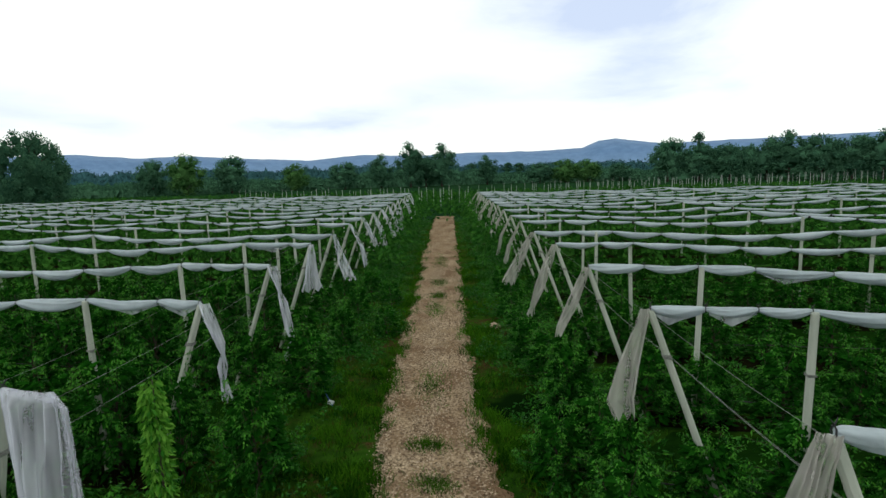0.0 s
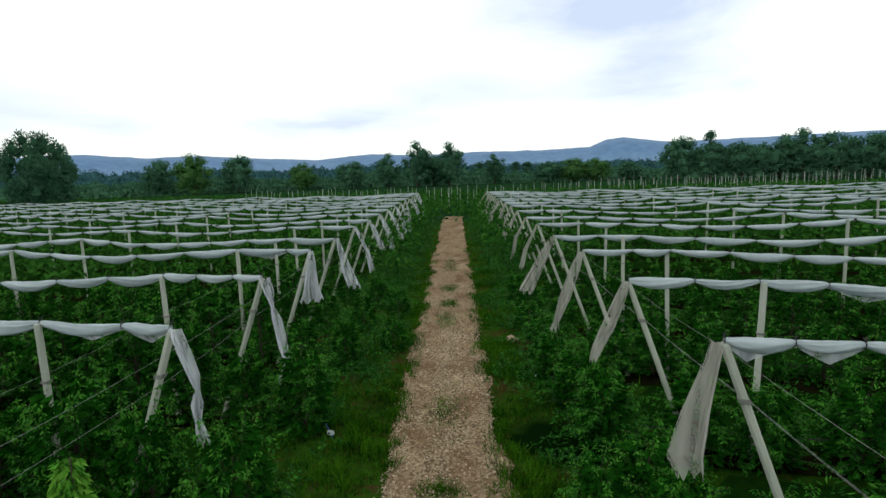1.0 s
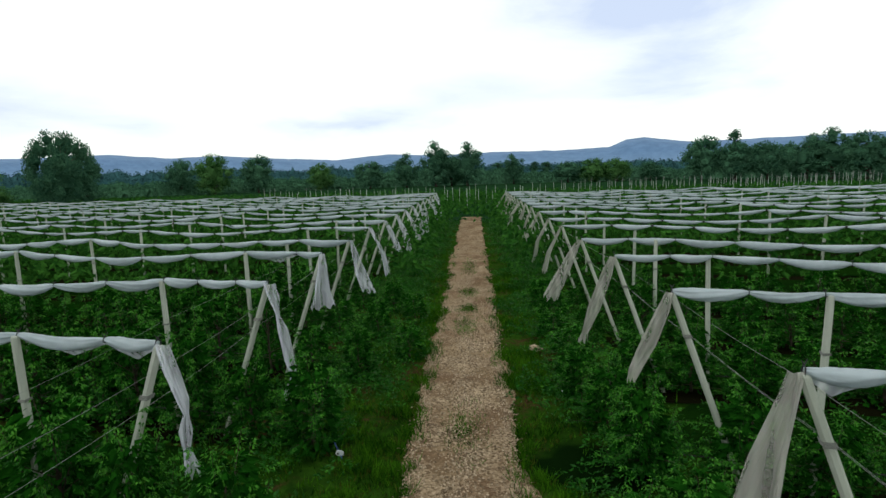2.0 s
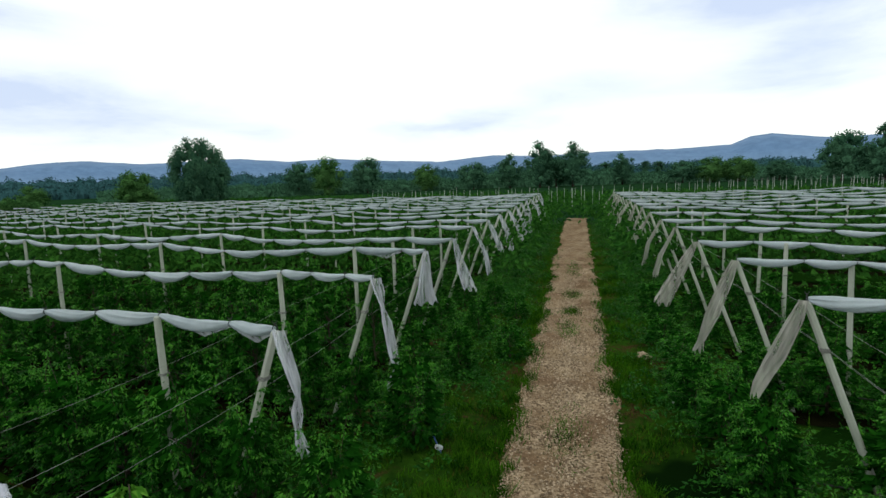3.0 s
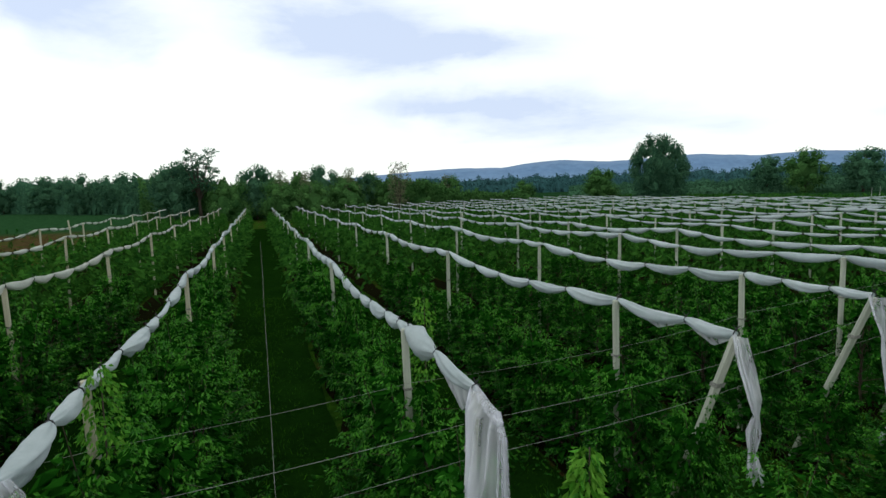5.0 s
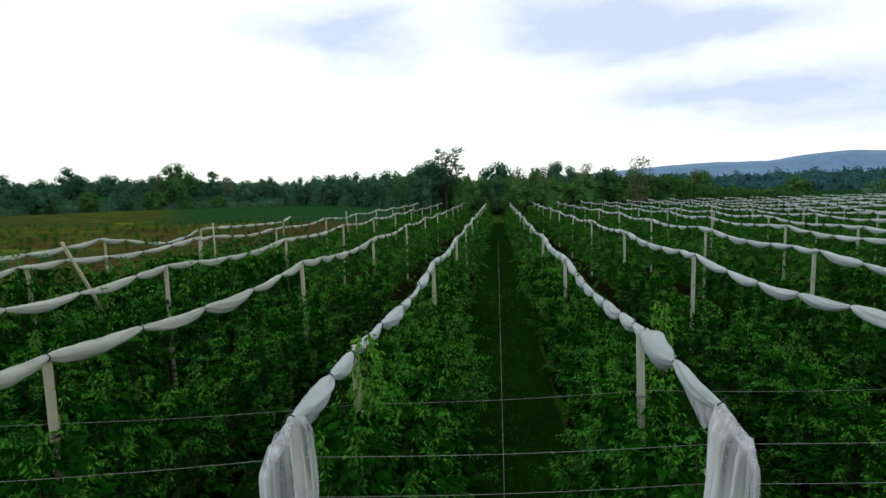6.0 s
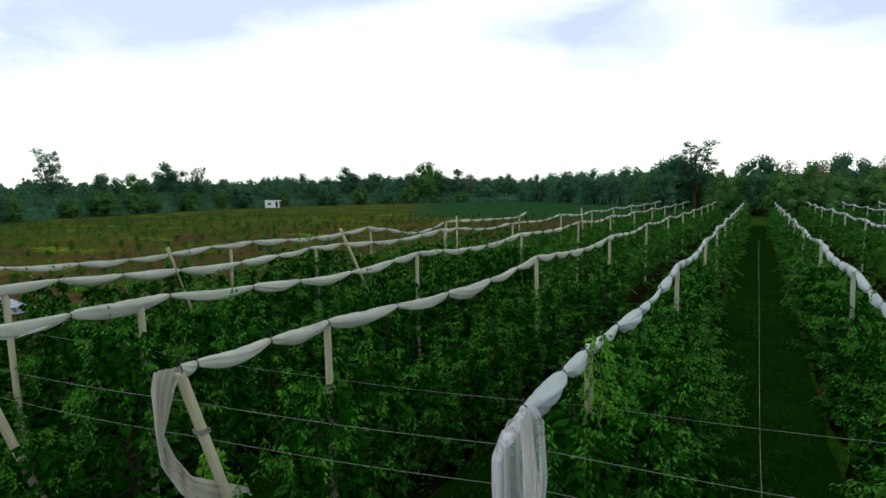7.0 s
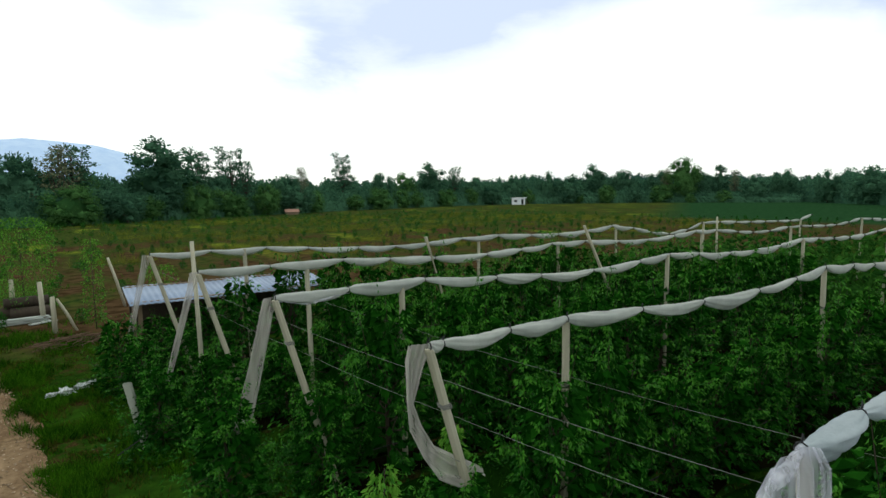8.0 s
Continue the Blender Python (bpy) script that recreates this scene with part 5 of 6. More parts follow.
# ---- hills ----
def hills():
    m = bpy.data.materials.new("haze_glow_hills")
    m.use_nodes = True
    t = m.node_tree
    p = t.nodes["Principled BSDF"]
    g = t.nodes.new("ShaderNodeNewGeometry")
    n = node(t, "ShaderNodeTexNoise", Scale=0.022, Detail=10.0, Roughness=0.72)
    # distance haze painted in as blue emission; the hills are no lamps
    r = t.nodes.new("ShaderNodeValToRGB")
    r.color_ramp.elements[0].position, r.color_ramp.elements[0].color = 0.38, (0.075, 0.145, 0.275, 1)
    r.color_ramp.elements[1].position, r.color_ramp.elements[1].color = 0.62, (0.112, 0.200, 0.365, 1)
    # mist along the foot of the hills, painted as a paler glow low down
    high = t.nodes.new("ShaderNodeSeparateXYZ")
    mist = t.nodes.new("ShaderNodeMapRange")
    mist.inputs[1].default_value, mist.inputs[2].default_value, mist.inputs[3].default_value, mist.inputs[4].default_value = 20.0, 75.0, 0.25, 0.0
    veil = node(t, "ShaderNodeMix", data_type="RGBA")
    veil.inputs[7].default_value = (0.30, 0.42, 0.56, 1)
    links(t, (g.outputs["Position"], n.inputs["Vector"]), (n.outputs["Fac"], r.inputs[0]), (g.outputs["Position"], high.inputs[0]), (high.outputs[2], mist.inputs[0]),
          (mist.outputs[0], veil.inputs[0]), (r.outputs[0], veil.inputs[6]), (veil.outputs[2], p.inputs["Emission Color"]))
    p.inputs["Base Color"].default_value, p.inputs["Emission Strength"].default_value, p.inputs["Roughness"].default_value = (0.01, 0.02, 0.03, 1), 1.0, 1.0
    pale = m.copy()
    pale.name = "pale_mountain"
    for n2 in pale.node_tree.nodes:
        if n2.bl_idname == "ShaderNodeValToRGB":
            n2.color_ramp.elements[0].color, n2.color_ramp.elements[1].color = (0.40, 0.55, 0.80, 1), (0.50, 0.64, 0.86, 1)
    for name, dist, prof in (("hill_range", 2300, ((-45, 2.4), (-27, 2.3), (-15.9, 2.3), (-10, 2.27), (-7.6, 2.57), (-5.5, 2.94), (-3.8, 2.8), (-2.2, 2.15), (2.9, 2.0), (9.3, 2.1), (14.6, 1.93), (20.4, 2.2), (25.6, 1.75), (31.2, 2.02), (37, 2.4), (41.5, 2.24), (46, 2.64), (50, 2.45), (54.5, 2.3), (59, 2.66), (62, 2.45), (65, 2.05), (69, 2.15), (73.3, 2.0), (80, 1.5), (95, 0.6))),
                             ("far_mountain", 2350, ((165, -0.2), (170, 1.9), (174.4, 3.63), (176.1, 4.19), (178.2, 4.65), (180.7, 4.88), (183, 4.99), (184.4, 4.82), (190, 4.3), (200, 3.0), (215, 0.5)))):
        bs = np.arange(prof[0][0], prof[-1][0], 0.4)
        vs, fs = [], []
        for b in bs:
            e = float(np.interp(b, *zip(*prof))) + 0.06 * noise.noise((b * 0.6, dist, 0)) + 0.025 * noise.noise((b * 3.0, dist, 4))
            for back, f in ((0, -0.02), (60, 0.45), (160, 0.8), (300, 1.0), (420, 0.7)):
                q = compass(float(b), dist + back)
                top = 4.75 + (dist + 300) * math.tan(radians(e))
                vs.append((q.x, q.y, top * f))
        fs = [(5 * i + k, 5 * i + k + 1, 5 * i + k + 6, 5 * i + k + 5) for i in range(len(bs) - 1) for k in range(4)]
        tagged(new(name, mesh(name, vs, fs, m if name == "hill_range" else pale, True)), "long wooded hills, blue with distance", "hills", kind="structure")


hills()

# ---- stakes of the young plantation beyond the nets ----
STAKE = mesh("orchard_stake", *tube([(0, 0, -0.2), (0, 0, 1.6), (0, 0, 3.2)], [0.036, 0.034, 0.028], 5), STAKE_WOOD)
st_rng = random.Random(4)


def stake(x, y, h):
    o = new("orchard_stake", STAKE)
    o.matrix_basis = pose(x, y, 0, st_rng.uniform(-2.5, 2.5), st_rng.uniform(-2.5, 2.5), 0) @ Matrix.Diagonal((1, 1, h / 3.2, 1))
    tagged(o, "bare pale stake of the young plantation", "stake", "bare orchard stakes")


for x0, x1, step, y, slope in ((-6, 62, 1.05, 104, 0.28), (-20, -6, 1.3, 88, 0.0), (-4, 40, 1.7, 96, 0.1), (-60, -20, 1.35, 96, -0.3), (-16, -6, 1.7, 76, 0.0), (-48, -16, 2.6, 84, -0.2), (4, 60, 1.5, 112, 0.25)):
    x = x0
    while x < x1:
        stake(x + st_rng.uniform(-0.2, 0.2), y + slope * (x - x0) + st_rng.uniform(-0.5, 0.5), st_rng.uniform(2.4, 3.1))
        x += step * st_rng.uniform(0.75, 1.25)


def young_rows():
    rng = np.random.default_rng(8)
    n = 38000
    y = 57 + rng.integers(0, 24, n) * 2.4 + rng.normal(0, 0.3, n)
    x = rng.uniform(-150, 60, n)
    pos = np.stack([x, y, rng.uniform(0.1, 1.5, n)], 1)
    vs, fs = leaves(rng, pos, rng.normal(size=(n, 3)) + np.array([0, 0, 0.3]), 0.55, 0.3)
    tagged(new("young_plantation", mesh("young_plantation", vs, fs, FAR_LEAF)), "rows of young green fruit trees among bare stakes", "orchard", kind="stuff")


young_rows()


# ---- tilled field: saplings in rows ----
def field_saplings():
    rng = np.random.default_rng(12)
    kinds = []
    for s in range(3):
        n = 150
        p = towards(rng.normal(size=(n, 3))) * (0.45 + 0.55 * rng.random((n, 1))) * np.array([0.34, 0.34, 0.42]) + np.array([0, 0, 0.5])
        vs, fs = leaves(rng, p, p - np.array([0, 0, 0.3]) + 0.3 * rng.normal(size=(n, 3)), 0.15, 0.085)
        kinds.append((mesh("crown", vs, fs, LEAF), mesh("trunk", *tube([(0, 0, -0.05), (0.02, 0, 0.7)], [0.02, 0.008], 5), BARK)))
    made, base, rest = 0, {}, []
    r = random.Random(2)
    for j in range(29):
        for i in range(44):
            x, y = 6 - 2.6 * i + r.uniform(-0.9, 0.9), -20 - 3.6 * j + r.uniform(-0.9, 0.9)
            b = math.degrees(math.atan2(-(x + 0.8), y - 4)) % 360
            if not (108 < b < 186) or r.random() < 0.28 or x < -100:
                continue
            if made >= 295 or y < -64:
                rest.append((x, y))
                continue
            k = r.randrange(3)
            m = pose(x, y, 0, 0, 0, r.uniform(0, 360)) @ Matrix.Diagonal((r.uniform(0.4, 0.8), r.uniform(0.4, 0.8), r.uniform(0.45, 0.95), 1))
            if k in base:
                spread(base[k], m)
            else:
                t = thing("young_bush", label="small dark green bush in the tilled field", category="bush", group="young bushes in the field")
                child("trunk", kinds[k][1], t)
                child("crown", kinds[k][0], t)
                t.matrix_basis, base[k] = m, t
            made += 1
    spots = np.repeat(np.array(rest), 46, 0)
    n = len(spots)
    pos = np.concatenate([spots + rng.normal(0, 0.16, (n, 2)), rng.uniform(0.1, 0.75, (n, 1))], 1)
    vs, fs = leaves(rng, pos, rng.normal(size=(n, 3)), 0.20, 0.11)
    tagged(new("far_bushes", mesh("far_bushes", vs, fs, LEAF)), "small dark bushes dotting the far side of the tilled field", "bush", kind="stuff")


field_saplings()


# ---- shed, logs, litter ----
def corrugated(x0, x1, y0, y1, z0, z1, waves, seed):
    """One sheet: ridges run along y, z0 at y0, z1 at y1, with a thickness."""
    vs, fs = [], []
    n = waves * 6
    r = random.Random(seed)
    lift = r.uniform(-0.015, 0.015)
    for layer in (0, -0.004):
        for i in range(n + 1):
            x = x0 + (x1 - x0) * i / n
            dz = 0.010 * math.sin(2 * math.pi * waves * i / n) + layer + lift
            for s in (0, 0.5, 1):
                vs.append((x, y0 + (y1 - y0) * s, z0 + (z1 - z0) * s + dz - 0.03 * math.sin(math.pi * s)))
    m = (n + 1) * 3
    for i in range(n):
        for k in range(2):
            a = i * 3 + k
            fs.append((a, a + 3, a + 4, a + 1))
            fs.append((m + a, m + a + 1, m + a + 4, m + a + 3))
    for i in range(n):
        fs += [(i * 3, m + i * 3, m + i * 3 + 3, i * 3 + 3), (i * 3 + 2, i * 3 + 5, m + i * 3 + 5, m + i * 3 + 2)]
    fs += [(0, 1, m + 1, m), (1, 2, m + 2, m + 1), (n * 3, m + n * 3, m + n * 3 + 1, n * 3 + 1), (n * 3 + 1, m + n * 3 + 1, m + n * 3 + 2, n * 3 + 2)]
    return vs, fs


def shed():
    s = thing("shed", (-4.6, -12.5, 0), "low open shed roofed with pale corrugated metal sheets", "shed")
    for i in range(6):
        x0 = -2.7 + 0.9 * i
        child("roof_sheet", mesh("roof_sheet", *corrugated(x0, x0 + 0.94, -1.05 - 0.05 * (i % 2), 1.15 + 0.06 * (i % 3), 2.08 + 0.006 * (i % 2), 1.92 + 0.006 * (i % 2), 6, i), ROOF_METAL, True), s)
    for x in (-2.5, 0.0, 2.5):
        for y, h in ((-0.95, 2.0), (0.95, 1.86)):
            part("pole", box(x - 0.05, x + 0.05, y - 0.05, y + 0.05, -0.1, h, 0.01), TIMBER, s)
    for y, h in ((-0.95, 2.0), (0.95, 1.86)):
        part("beam", box(-2.7, 2.7, y - 0.04, y + 0.04, h, h + 0.09, 0.01), TIMBER, s)
    part("back_wall", box(-2.6, 2.6, -1.0, -0.96, 0.1, 1.9, 0.005), BARK, s, "dark rough board wall")


shed()


def log(x, y, z, length, r, turn, name="log", label="cut log with bark lying in rough grass"):
    pts = [(-length / 2, 0, 0), (-length / 6, 0.02, 0.01), (length / 5, -0.01, 0), (length / 2, 0, 0.01)]
    o = new(name, mesh(name, *tube(pts, [r, r * 1.04, r * 0.97, r * 0.93], 12), BARK, True))
    o.matrix_basis = pose(x, y, z, 0, 0, turn)
    return tagged(o, label, "log", "logs beside the track")


log(1.0, -22.4, 0.24, 1.6, 0.24, 12)
log(0.7, -22.0, 0.22, 1.3, 0.22, -8)
log(0.85, -22.2, 0.62, 1.4, 0.2, 5, label="dark cut log stacked on two others")


def prop(x, y, h, lean, turn, label, name="fence_stake", r=0.06):
    o = new(name, mesh(name, *tube([(0, 0, -0.15), (lean * 0.5, 0.01, h * 0.5), (lean, 0, h)], [r, r * 0.95, r * 0.85], 8), POST_WOOD, True))
    o.matrix_basis = pose(x, y, 0, 0, 0, turn)
    return tagged(o, label, "stake", "wooden stakes")


prop(0.3, -21.0, 1.5, 0.05, 0, "short pale wooden stake beside the log pile", r=0.09)
prop(1.35, -23.2, 1.4, 0.0, 0, "short pale wooden stake beside the log pile", r=0.09)
prop(-0.1, -18.6, 1.25, 0.02, 0, "short pale wooden stake with a brace", r=0.08)
prop(-0.75, -18.7, 1.15, 0.55, 0, "slanting brace against a short stake", r=0.05)
prop(-2.5, -22.6, 2.1, 0.55, 0, "leaning weathered stake in rough ground")
for x, y, h, lean in ((-3.0, -8.5, 3.66, 0.1), (-8.9, -6.68, 3.62, 1.2), (-15.4, -6.68, 3.67, 2.15), (-27.2, -10.3, 3.43, 0.05), (-40.0, -6.68, 3.5, 0.9)):
    prop(x, y, h, lean, 0, "tall slanting timber prop beside a net row" if lean > 0.5 else "tall upright timber pole beside a net row", "slanting_prop", 0.05)


def crumpled(name, x, y, z, size, seed, mat, label, category):
    bm = bmesh.new()
    bmesh.ops.create_icosphere(bm, subdivisions=3, radius=size)
    for v in bm.verts:
        n = v.co.normalized()
        k = 1 + 0.6 * noise.noise(n * 2.2 + Vector((seed, 0, 0))) + 0.4 * noise.noise(n * 5 + Vector((0, seed, 0))) + 0.2 * noise.noise(n * 11 + Vector((0, 0, seed)))
        v.co = Vector((n.x * size * k, n.y * size * k, max(-0.02, n.z * size * 0.55 * k)))
    me = bpy.data.meshes.new(name)
    bm.to_mesh(me)
    bm.free()
    me.materials.append(mat)
    o = new(name, me)
    o.location = (x, y, z)
    return tagged(o, label, category)


for i, (x, y, s) in enumerate(((-0.42, -11.1, 0.17), (-0.75, -11.35, 0.14), (-0.98, -11.55, 0.12), (-0.15, -11.0, 0.11), (-2.2, -12.3, 0.16), (-2.0, -12.9, 0.14), (-2.35, -11.6, 0.14))):
    crumpled("plastic_bag", x, y, 0.07, s, i * 1.7, PLASTIC, "crumpled white plastic bag lying in grass", "litter")
def brushwood_heap(x, y):
    """A low heap of cut branches."""
    r = random.Random(23)
    twigs = []
    for i in range(90):
        a, q = r.uniform(0, 6.28), 0.75 * math.sqrt(r.random())
        px, py, turn, long, lift = q * math.cos(a) * 1.5, q * math.sin(a), r.uniform(0, 3.14), r.uniform(0.4, 1.1), r.uniform(0.02, 0.30) * (1 - q)
        dx, dy = math.cos(turn) * long / 2, math.sin(turn) * long / 2
        twigs.append(tube([(px - dx, py - dy, lift), (px, py + 0.03, lift + r.uniform(0.02, 0.08)), (px + dx, py + dy, lift + r.uniform(-0.01, 0.12))], [0.014, 0.011, 0.005], 4))
    o = new("brushwood_heap", mesh("brushwood_heap", *gather(twigs), TWIG))
    o.location = (x, y, 0.0)
    tagged(o, "low heap of cut brown branches in rough grass", "brushwood", kind="stuff")


brushwood_heap(-0.75, -16.4)


def board(x, y, z, turn, long):
    bm = box(-long / 2, long / 2, -0.11, 0.11, -0.02, 0.02, 0.005)
    o = new("board", bpy.data.meshes.new("board"))
    bm.to_mesh(o.data)
    bm.free()
    o.data.materials.append(STAKE_WOOD)
    o.matrix_basis = pose(x, y, z, 0, 0, turn)
    tagged(o, "pale sawn board stacked beside the log pile", "board", "stacked boards")


for i, (dx, dy, turn, long) in enumerate(((0, 0, 8, 1.5), (0.05, 0.05, 2, 1.4), (-0.1, -0.02, 12, 1.5), (0.1, 0.03, -4, 1.3), (0.0, 0.0, 6, 1.45), (-0.55, 0.3, 30, 0.9))):
    board(0.85 + dx, -20.9 + dy, 0.03 + 0.042 * (i if i < 5 else 0), turn, long)


def post_stump(x, y):
    """The broken foot of a concrete post, leaning."""
    vs, fs = square_shaft(0.62, 0.075, -0.12)
    p = thing("post_stump", (x, y, 0), "broken grey concrete post stump leaning in the grass", "post")
    child("shaft", mesh("shaft", vs, fs, POST), p)
    child("wire_band", mesh("wire_band", *ring_band(0.42, 0.08, -0.12, 0.62, 3), BAND), p, "loose steel wire round the stump")


post_stump(-1.57, -6.85)
crumpled("rock", -1.835, 18.49, 0.06, 0.16, 5.0, PEBBLE, "pale angular stone beside the track", "stone")


def canister(x, y, turn, mat, label):
    c = thing("canister", (x, y, 0.12), label, "canister")
    b = part("body", box(-0.11, 0.11, -0.075, 0.075, -0.1, 0.12, 0.022), mat, c)
    cap = bmesh.new()
    bmesh.ops.create_cone(cap, segments=12, radius1=0.035, radius2=0.03, depth=0.05, cap_ends=True)
    bmesh.ops.translate(cap, vec=(0.06, 0, 0.135), verts=cap.verts)
    part("cap", cap, DARK, c)
    c.rotation_euler = (radians(70), 0, radians(turn))
    c.scale = (0.5, 0.5, 0.5)
    c.location.z = 0.075
    return c


canister(-0.96, 15.7, 30, PLASTIC, "white plastic canister lying under a tree")
canister(-4.63, 12.3, -30, PLASTIC, "small white canister beside a blue hose")


def hose(points, mat, label, r=0.011):
    return tagged(new("hose", mesh("hose", *tube(points, [r] * len(points), 7), mat, True)), label, "hose")


hose([(-4.80, 12.40, 0.36), (-4.79, 12.39, 0.26), (-4.74, 12.38, 0.15), (-4.66, 12.34, 0.06), (-4.55, 12.2, 0.04)], BLUE, "blue plastic hose hanging down to the grass")
hose([(-1.2, -6.3, 0.25), (-1.6, -6.5, 0.38), (-2.1, -6.7, 0.40), (-2.8, -6.75, 0.42), (-4.5, -6.8, 0.42)], DARK, "black irrigation pipe along the row")
for side, y, xe, xp, z in ROWS:
    if -4 < y < 17:
        hose([(xe + side * 0.2, y + 0.05, 0.45), (xe + side * 4, y + 0.05, 0.42), (xe + side * 9, y + 0.05, 0.45)], DARK, "black irrigation pipe along the row", 0.012)


def cabin():
    p = compass(137.5, 250)
    c = thing("cabin", p, "small white cabin at the far side of the field", "cabin")
    c.rotation_euler = (0, 0, radians(137.5))
    c.scale = (1.15, 1.15, 1.35)
    part("wall", box(-2.6, 2.6, -1.3, 1.3, 0, 2.2, 0.03), PAINT, c)
    part("roof", box(-2.8, 3.4, -1.5, 1.5, 2.2, 2.42, 0.04), PAINT, c, "flat pale roof with an overhang")
    door = part("door", box(1.2, 2.0, -1.35, -1.28, 0.1, 1.95, 0.01), GLASS, c, "dark open door")
    part("door_frame", box(1.1, 1.19, -1.37, -1.29, 0.0, 2.05, 0.01), PAINT, door)
    pane = part("window", box(-1.6, -0.4, -1.35, -1.28, 0.9, 1.6, 0.01), GLASS, c, "dark window")
    part("sill", box(-1.7, -0.3, -1.40, -1.29, 0.82, 0.89, 0.01), PAINT, pane)
    part("post", box(3.2, 3.3, -1.4, -1.3, 0, 2.2, 0.01), TIMBER, c)


cabin()


def hut():
    p = compass(161.0, 143)
    h = thing("hut", p, "low hut with a faded red roof beyond the field", "hut")
    h.rotation_euler = (0, 0, radians(172))
    h.scale = (0.8, 0.8, 0.85)
    part("wall", box(-1.9, 1.9, -1.2, 1.2, 0, 0.9, 0.02), TIMBER, h)
    bm = bmesh.new()
    v = [bm.verts.new(q) for q in ((-2.2, -1.5, 0.85), (2.2, -1.5, 0.85), (2.2, 1.5, 0.85), (-2.2, 1.5, 0.85), (-2.2, 0, 1.7), (2.2, 0, 1.7))]
    for f in ((0, 1, 5, 4), (2, 3, 4, 5), (0, 4, 3), (1, 2, 5), (3, 2, 1, 0)):
        bm.faces.new([v[i] for i in f])
    part("roof", bm, TILE, h)


hut()


# ---- loose ground cover ----
def undergrowth():
    rng = np.random.default_rng(31)
    at, way, young = [], [], []
    for side, y, xe, xp, z in ROWS:
        if not -12 < y < 34:
            continue
        tufts = 46
        x = xe + side * rng.uniform(-1.0, 5.0, tufts)
        yy = y + rng.uniform(-1.7, 1.7, tufts)
        h = rng.uniform(0.15, 0.6, tufts)
        for tx, ty, th in zip(x, yy, h):
            n = 26
            a = rng.uniform(0, 6.28, n)
            r = 0.32 * np.sqrt(rng.random(n))
            at.append(np.stack([tx + r * np.cos(a), ty + r * np.sin(a), 0.03 + th * rng.random(n) * (1.1 - r / 0.4)], 1))
            way.append(np.stack([np.cos(a), np.sin(a), np.full(n, 0.4)], 1) + 0.5 * rng.normal(size=(n, 3)))
            young.append(rng.random(n) < 0.2)
    at, way, young = np.concatenate(at), np.concatenate(way), np.concatenate(young)
    vs, fs = leaves(rng, at, way, 0.12, 0.05)
    tagged(new("undergrowth", mesh("undergrowth", vs, fs, [LEAF, YOUNG], slots=young.astype(int))), "low leafy weeds and suckers round the row ends", "weeds", kind="stuff")


undergrowth()


def verge_weeds():
    """Knee-high weeds between the ends of the rows and the track, thickest in line with the rows."""
    rng = np.random.default_rng(41)
    at, way, young = [], [], []
    for side, y, xe, xp, z in ROWS:
        if not -8 < y < 56:
            continue
        inner = 1.55 if y < 14 else 1.3
        for k in range(44 if y > 14 else 20):
            ty = y + rng.normal(0, 0.75)
            edge = track_middle(ty) + side * inner
            u = rng.random() ** (0.8 if y > 14 else 0.5)
            tx = edge + (xe + side * 0.3 - edge) * u
            th, tr = rng.uniform(0.18, 0.45) + 0.35 * u, rng.uniform(0.22, 0.42)
            n = 42
            a = rng.uniform(0, 6.28, n)
            r = tr * np.sqrt(rng.random(n))
            at.append(np.stack([tx + r * np.cos(a), ty + r * np.sin(a), 0.03 + th * rng.random(n) ** 0.7 * (1.1 - 0.8 * r / tr)], 1))
            way.append(np.stack([np.cos(a), np.sin(a), np.full(n, 0.2)], 1) + 0.5 * rng.normal(size=(n, 3)))
            young.append(rng.random(n) < 0.06)
    at, way, young = np.concatenate(at), np.concatenate(way), np.concatenate(young)
    vs, fs = leaves(rng, at, way, 0.095, 0.045, lie=0.5)
    tagged(new("verge_weeds", mesh("verge_weeds", vs, fs, [LEAF, YOUNG], slots=young.astype(int))), "knee-high leafy weeds between the rows and the track", "weeds", kind="stuff")


verge_weeds()


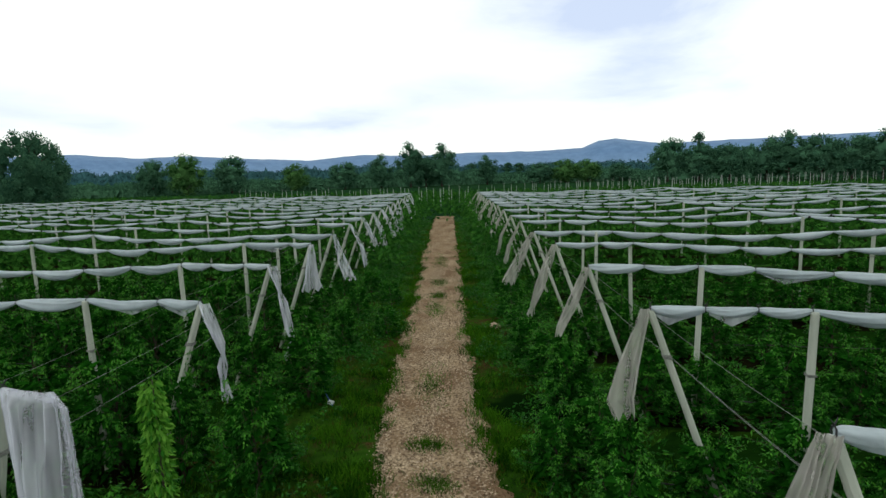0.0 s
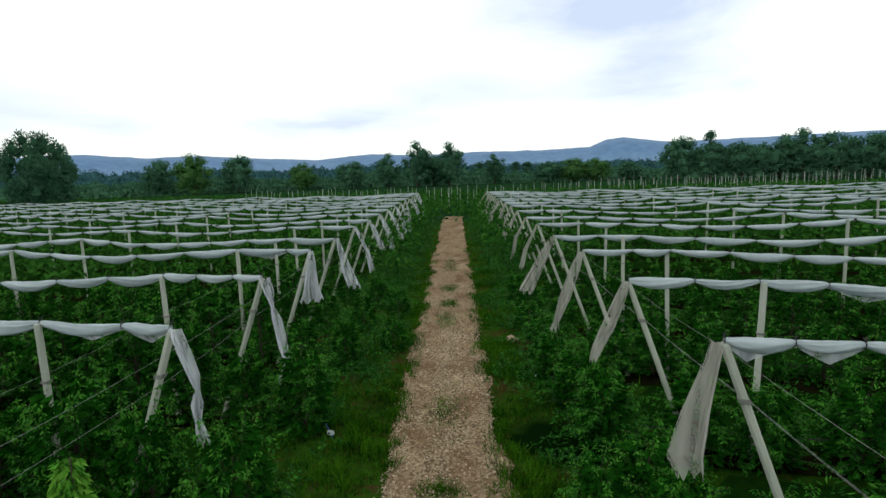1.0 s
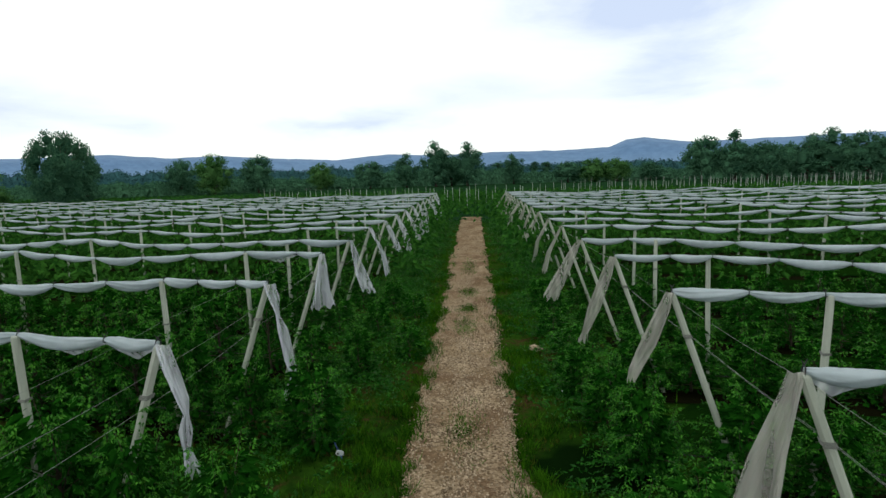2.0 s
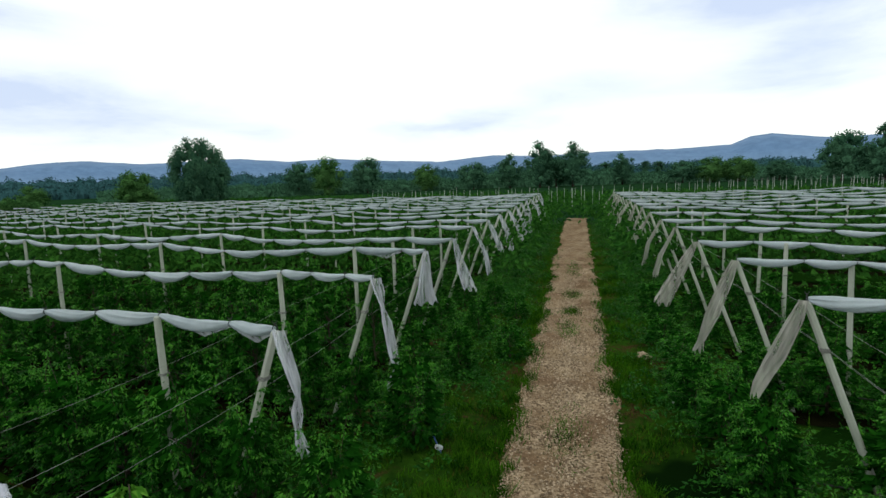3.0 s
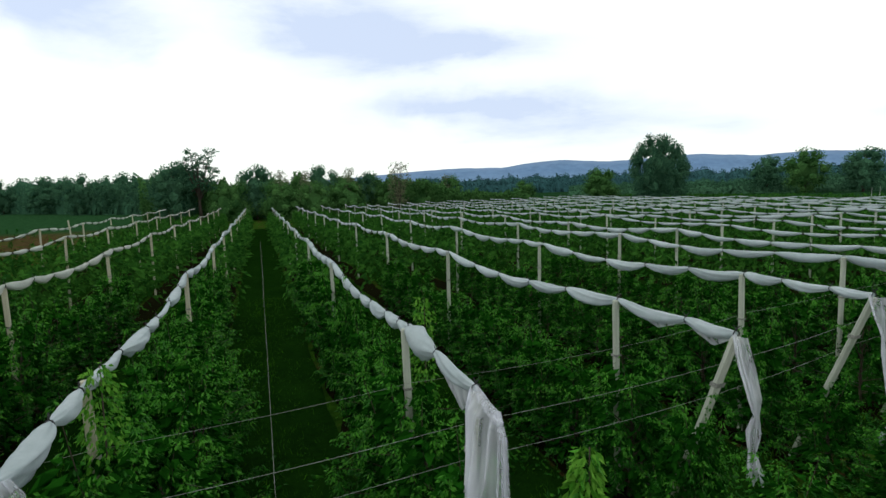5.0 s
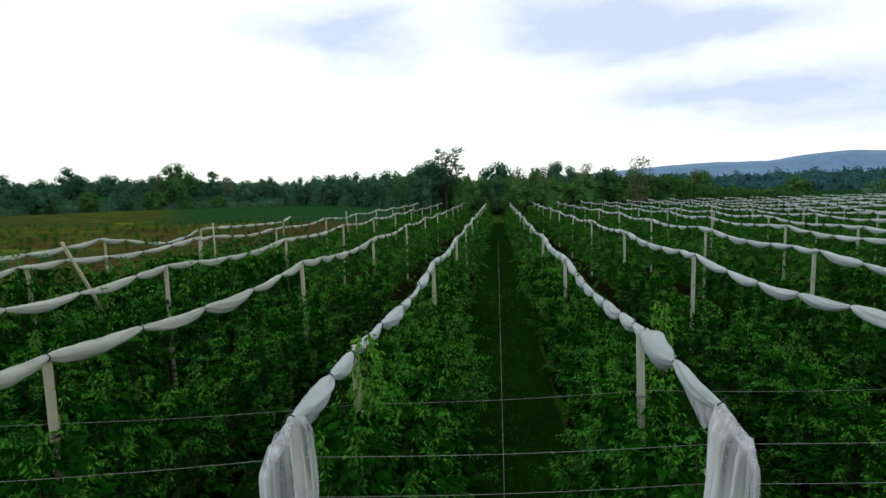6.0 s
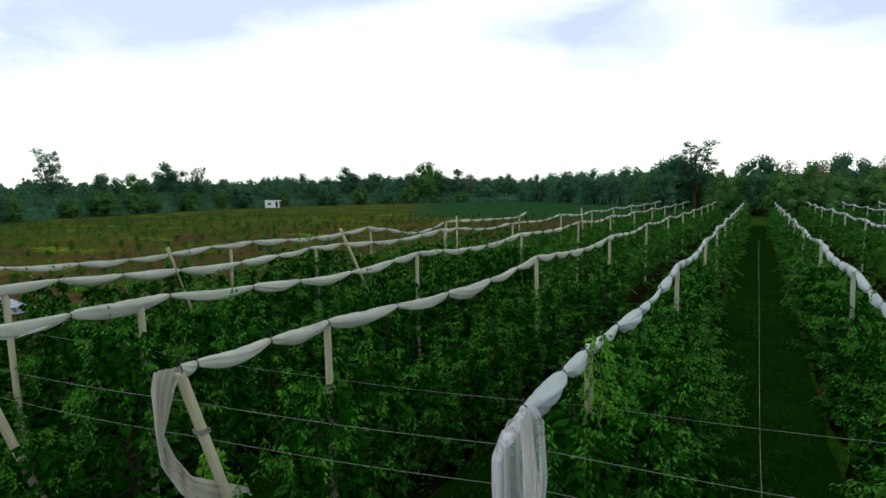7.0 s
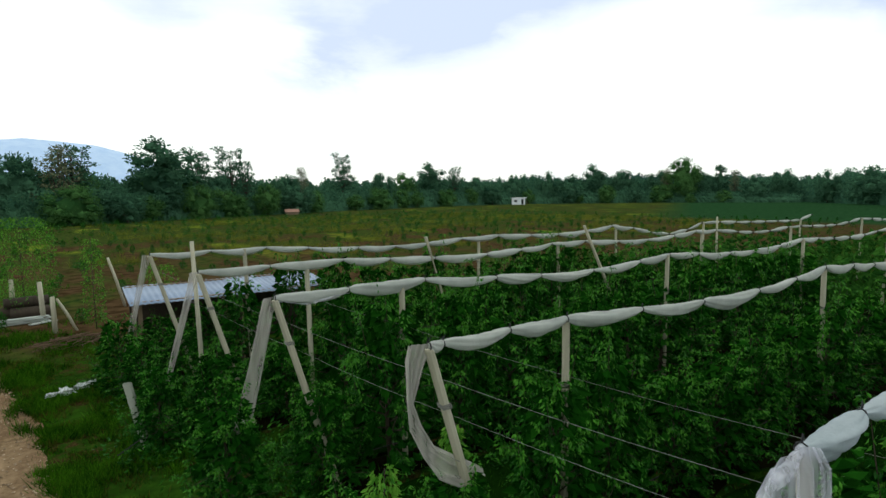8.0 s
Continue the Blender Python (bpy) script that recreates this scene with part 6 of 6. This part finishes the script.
def pebbles():
    rng = np.random.default_rng(1)
    n = 26000
    y = 5.0 + 31 * rng.beta(1.2, 2.4, n)
    u = rng.uniform(-1, 1, n)
    pick = rng.random(n)
    # most stones lie along the crown between the ruts and spill over both edges
    u = np.where(pick < 0.34, 0.17 * rng.normal(size=n), np.where(pick < 0.62, np.sign(u) * (0.88 + 0.10 * rng.normal(size=n)), u))
    c = np.interp(y, TRACK_Y, TRACK_X)
    x = c + u
    size = 0.008 + 0.021 * rng.random(n) ** 2.0
    shape = np.array([(1, 0, -0.2), (0, 1, -0.2), (-1, 0, -0.2), (0, -1, -0.2), (0, 0, 0.6)], float)
    jit = shape[None] * rng.uniform(0.6, 1.35, (n, 5, 1)) * size[:, None, None]
    a = rng.uniform(0, 6.28, n)
    ca, sa = np.cos(a)[:, None], np.sin(a)[:, None]
    px = jit[:, :, 0] * ca - jit[:, :, 1] * sa
    py = jit[:, :, 0] * sa + jit[:, :, 1] * ca
    y[:3000] = -14 + 14 * rng.random(3000)
    x[:3000] = np.interp(y[:3000], TRACK_Y, TRACK_X) + rng.uniform(-1, 1, 3000)
    up = np.where(np.abs(u) > 0.95, 0.0, 0.036)
    vs = np.stack([px + x[:, None], py + y[:, None], jit[:, :, 2] + (up + size * 0.2)[:, None]], 2).reshape(-1, 3)
    f = np.array([(0, 1, 4), (1, 2, 4), (2, 3, 4), (3, 0, 4)])
    fs = (f[None] + (np.arange(n) * 5)[:, None, None]).reshape(-1, 3)
    tagged(new("pebbles", mesh("pebbles", vs, fs, PEBBLE)), "loose pale limestone pebbles on the track", "gravel", kind="stuff")


pebbles()


def grass(name, label, spots, height, mat, seed, blades=5):
    rng = np.random.default_rng(seed)
    at = np.repeat(spots, blades, 0)
    n = len(at)
    h = height * rng.uniform(0.5, 1.4, n)
    pos = np.stack([at[:, 0] + rng.normal(0, 0.05, n), at[:, 1] + rng.normal(0, 0.05, n), np.full(n, -0.03)], 1)
    a = rng.uniform(0, 6.28, n)
    w = rng.uniform(0.006, 0.014, n)
    side = np.stack([np.cos(a) * w, np.sin(a) * w, np.zeros(n)], 1)
    bend = np.stack([rng.normal(0, 0.45, n) * h, rng.normal(0, 0.45, n) * h, h], 1)
    vs = np.stack([pos - side, pos + side, pos + bend], 1).reshape(-1, 3)
    fs = np.arange(3 * n).reshape(-1, 3)
    tagged(new(name, mesh(name, vs, fs, mat)), label, "grass", kind="stuff")


def verge_spots(n, seed, cut, start=-22.0, span=60.0):
    rng = np.random.default_rng(seed)
    y = start + span * rng.beta(1.6, 2.0, n)
    c = np.interp(y, TRACK_Y, TRACK_X)
    side = np.where(rng.random(n) < 0.55, -1, 1)
    off = 0.72 + rng.gamma(1.5, 0.88, n)
    keep = off < 5.0
    x = c + side * off
    thick = np.array([noise.noise((a * 0.7, b * 0.7, 0.0)) + 0.7 * noise.noise((a * 2.3, b * 2.3, 4.0)) for a, b in zip(x, y)])
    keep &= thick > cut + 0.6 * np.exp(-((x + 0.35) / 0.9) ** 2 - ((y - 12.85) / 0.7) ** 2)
    return np.stack([x, y], 1)[keep]


grass("verge_grass", "rough green grass beside the track", verge_spots(30000, 3, 0.08), 0.20, GRASS, 4, 6)
grass("short_turf", "short thin turf beside the track", verge_spots(22000, 13, -0.28), 0.07, GRASS, 14, 4)
grass("dry_verge_grass", "dry straw-coloured grass beside the track", verge_spots(6000, 6, -0.3), 0.09, GRASS_DRY, 5, 4)
grass("south_verge_grass", "rough dark grass beside the earthy track", verge_spots(12000, 23, 0.02, -17.0, 17.0), 0.15, GRASS, 24, 5)
grass("south_dry_grass", "dry brownish grass beside the earthy track", verge_spots(5000, 26, -0.2, -17.0, 17.0), 0.10, GRASS_DRY, 25, 4)
mid = np.random.default_rng(7)
yy = np.concatenate([mid.normal(c, s, 420) for c, s in ((9.7, 0.15), (10.9, 0.12), (13.6, 0.55), (20.5, 0.6), (22.6, 0.3), (25.2, 0.4), (31, 1.2))])
grass("track_grass", "small grass tufts in the middle of the track", np.stack([np.interp(yy, TRACK_Y, TRACK_X) + mid.normal(0, 0.17, len(yy)), yy], 1), 0.11, GRASS, 8, 4)
al = np.random.default_rng(9)
alley = np.concatenate([np.stack([al.uniform(-26, -4.0, 1500), r[0] + 1.62 + al.normal(0, 0.55, 1500)], 1) for r in LEFT[2:7]])
grass("alley_grass", "mown dark grass in the alleys between tree rows", alley, 0.12, GRASS, 10, 4)
ft = np.random.default_rng(11)
cx, cy = ft.uniform(-90, -4, 150), -34 - 75 * ft.random(150)
pick = ft.integers(0, 150, 9000)
grass("field_grass", "yellow-green grass clumps in the tilled field", np.stack([cx[pick] + ft.normal(0, 1.5, 9000), cy[pick] + ft.normal(0, 0.8, 9000)], 1), 0.55, STRAW, 12, 6)
fx, fy = ft.uniform(-90, 4, 7000), -16 - 95 * ft.random(7000) ** 1.2
patch = np.array([noise.noise((a * 0.2, b * 0.1, 2.0)) for a, b in zip(fx, fy)]) > 0.0
grass("field_weeds", "dull green weeds in the tilled field", np.stack([fx, fy], 1)[patch], 0.26, GRASS, 22, 6)
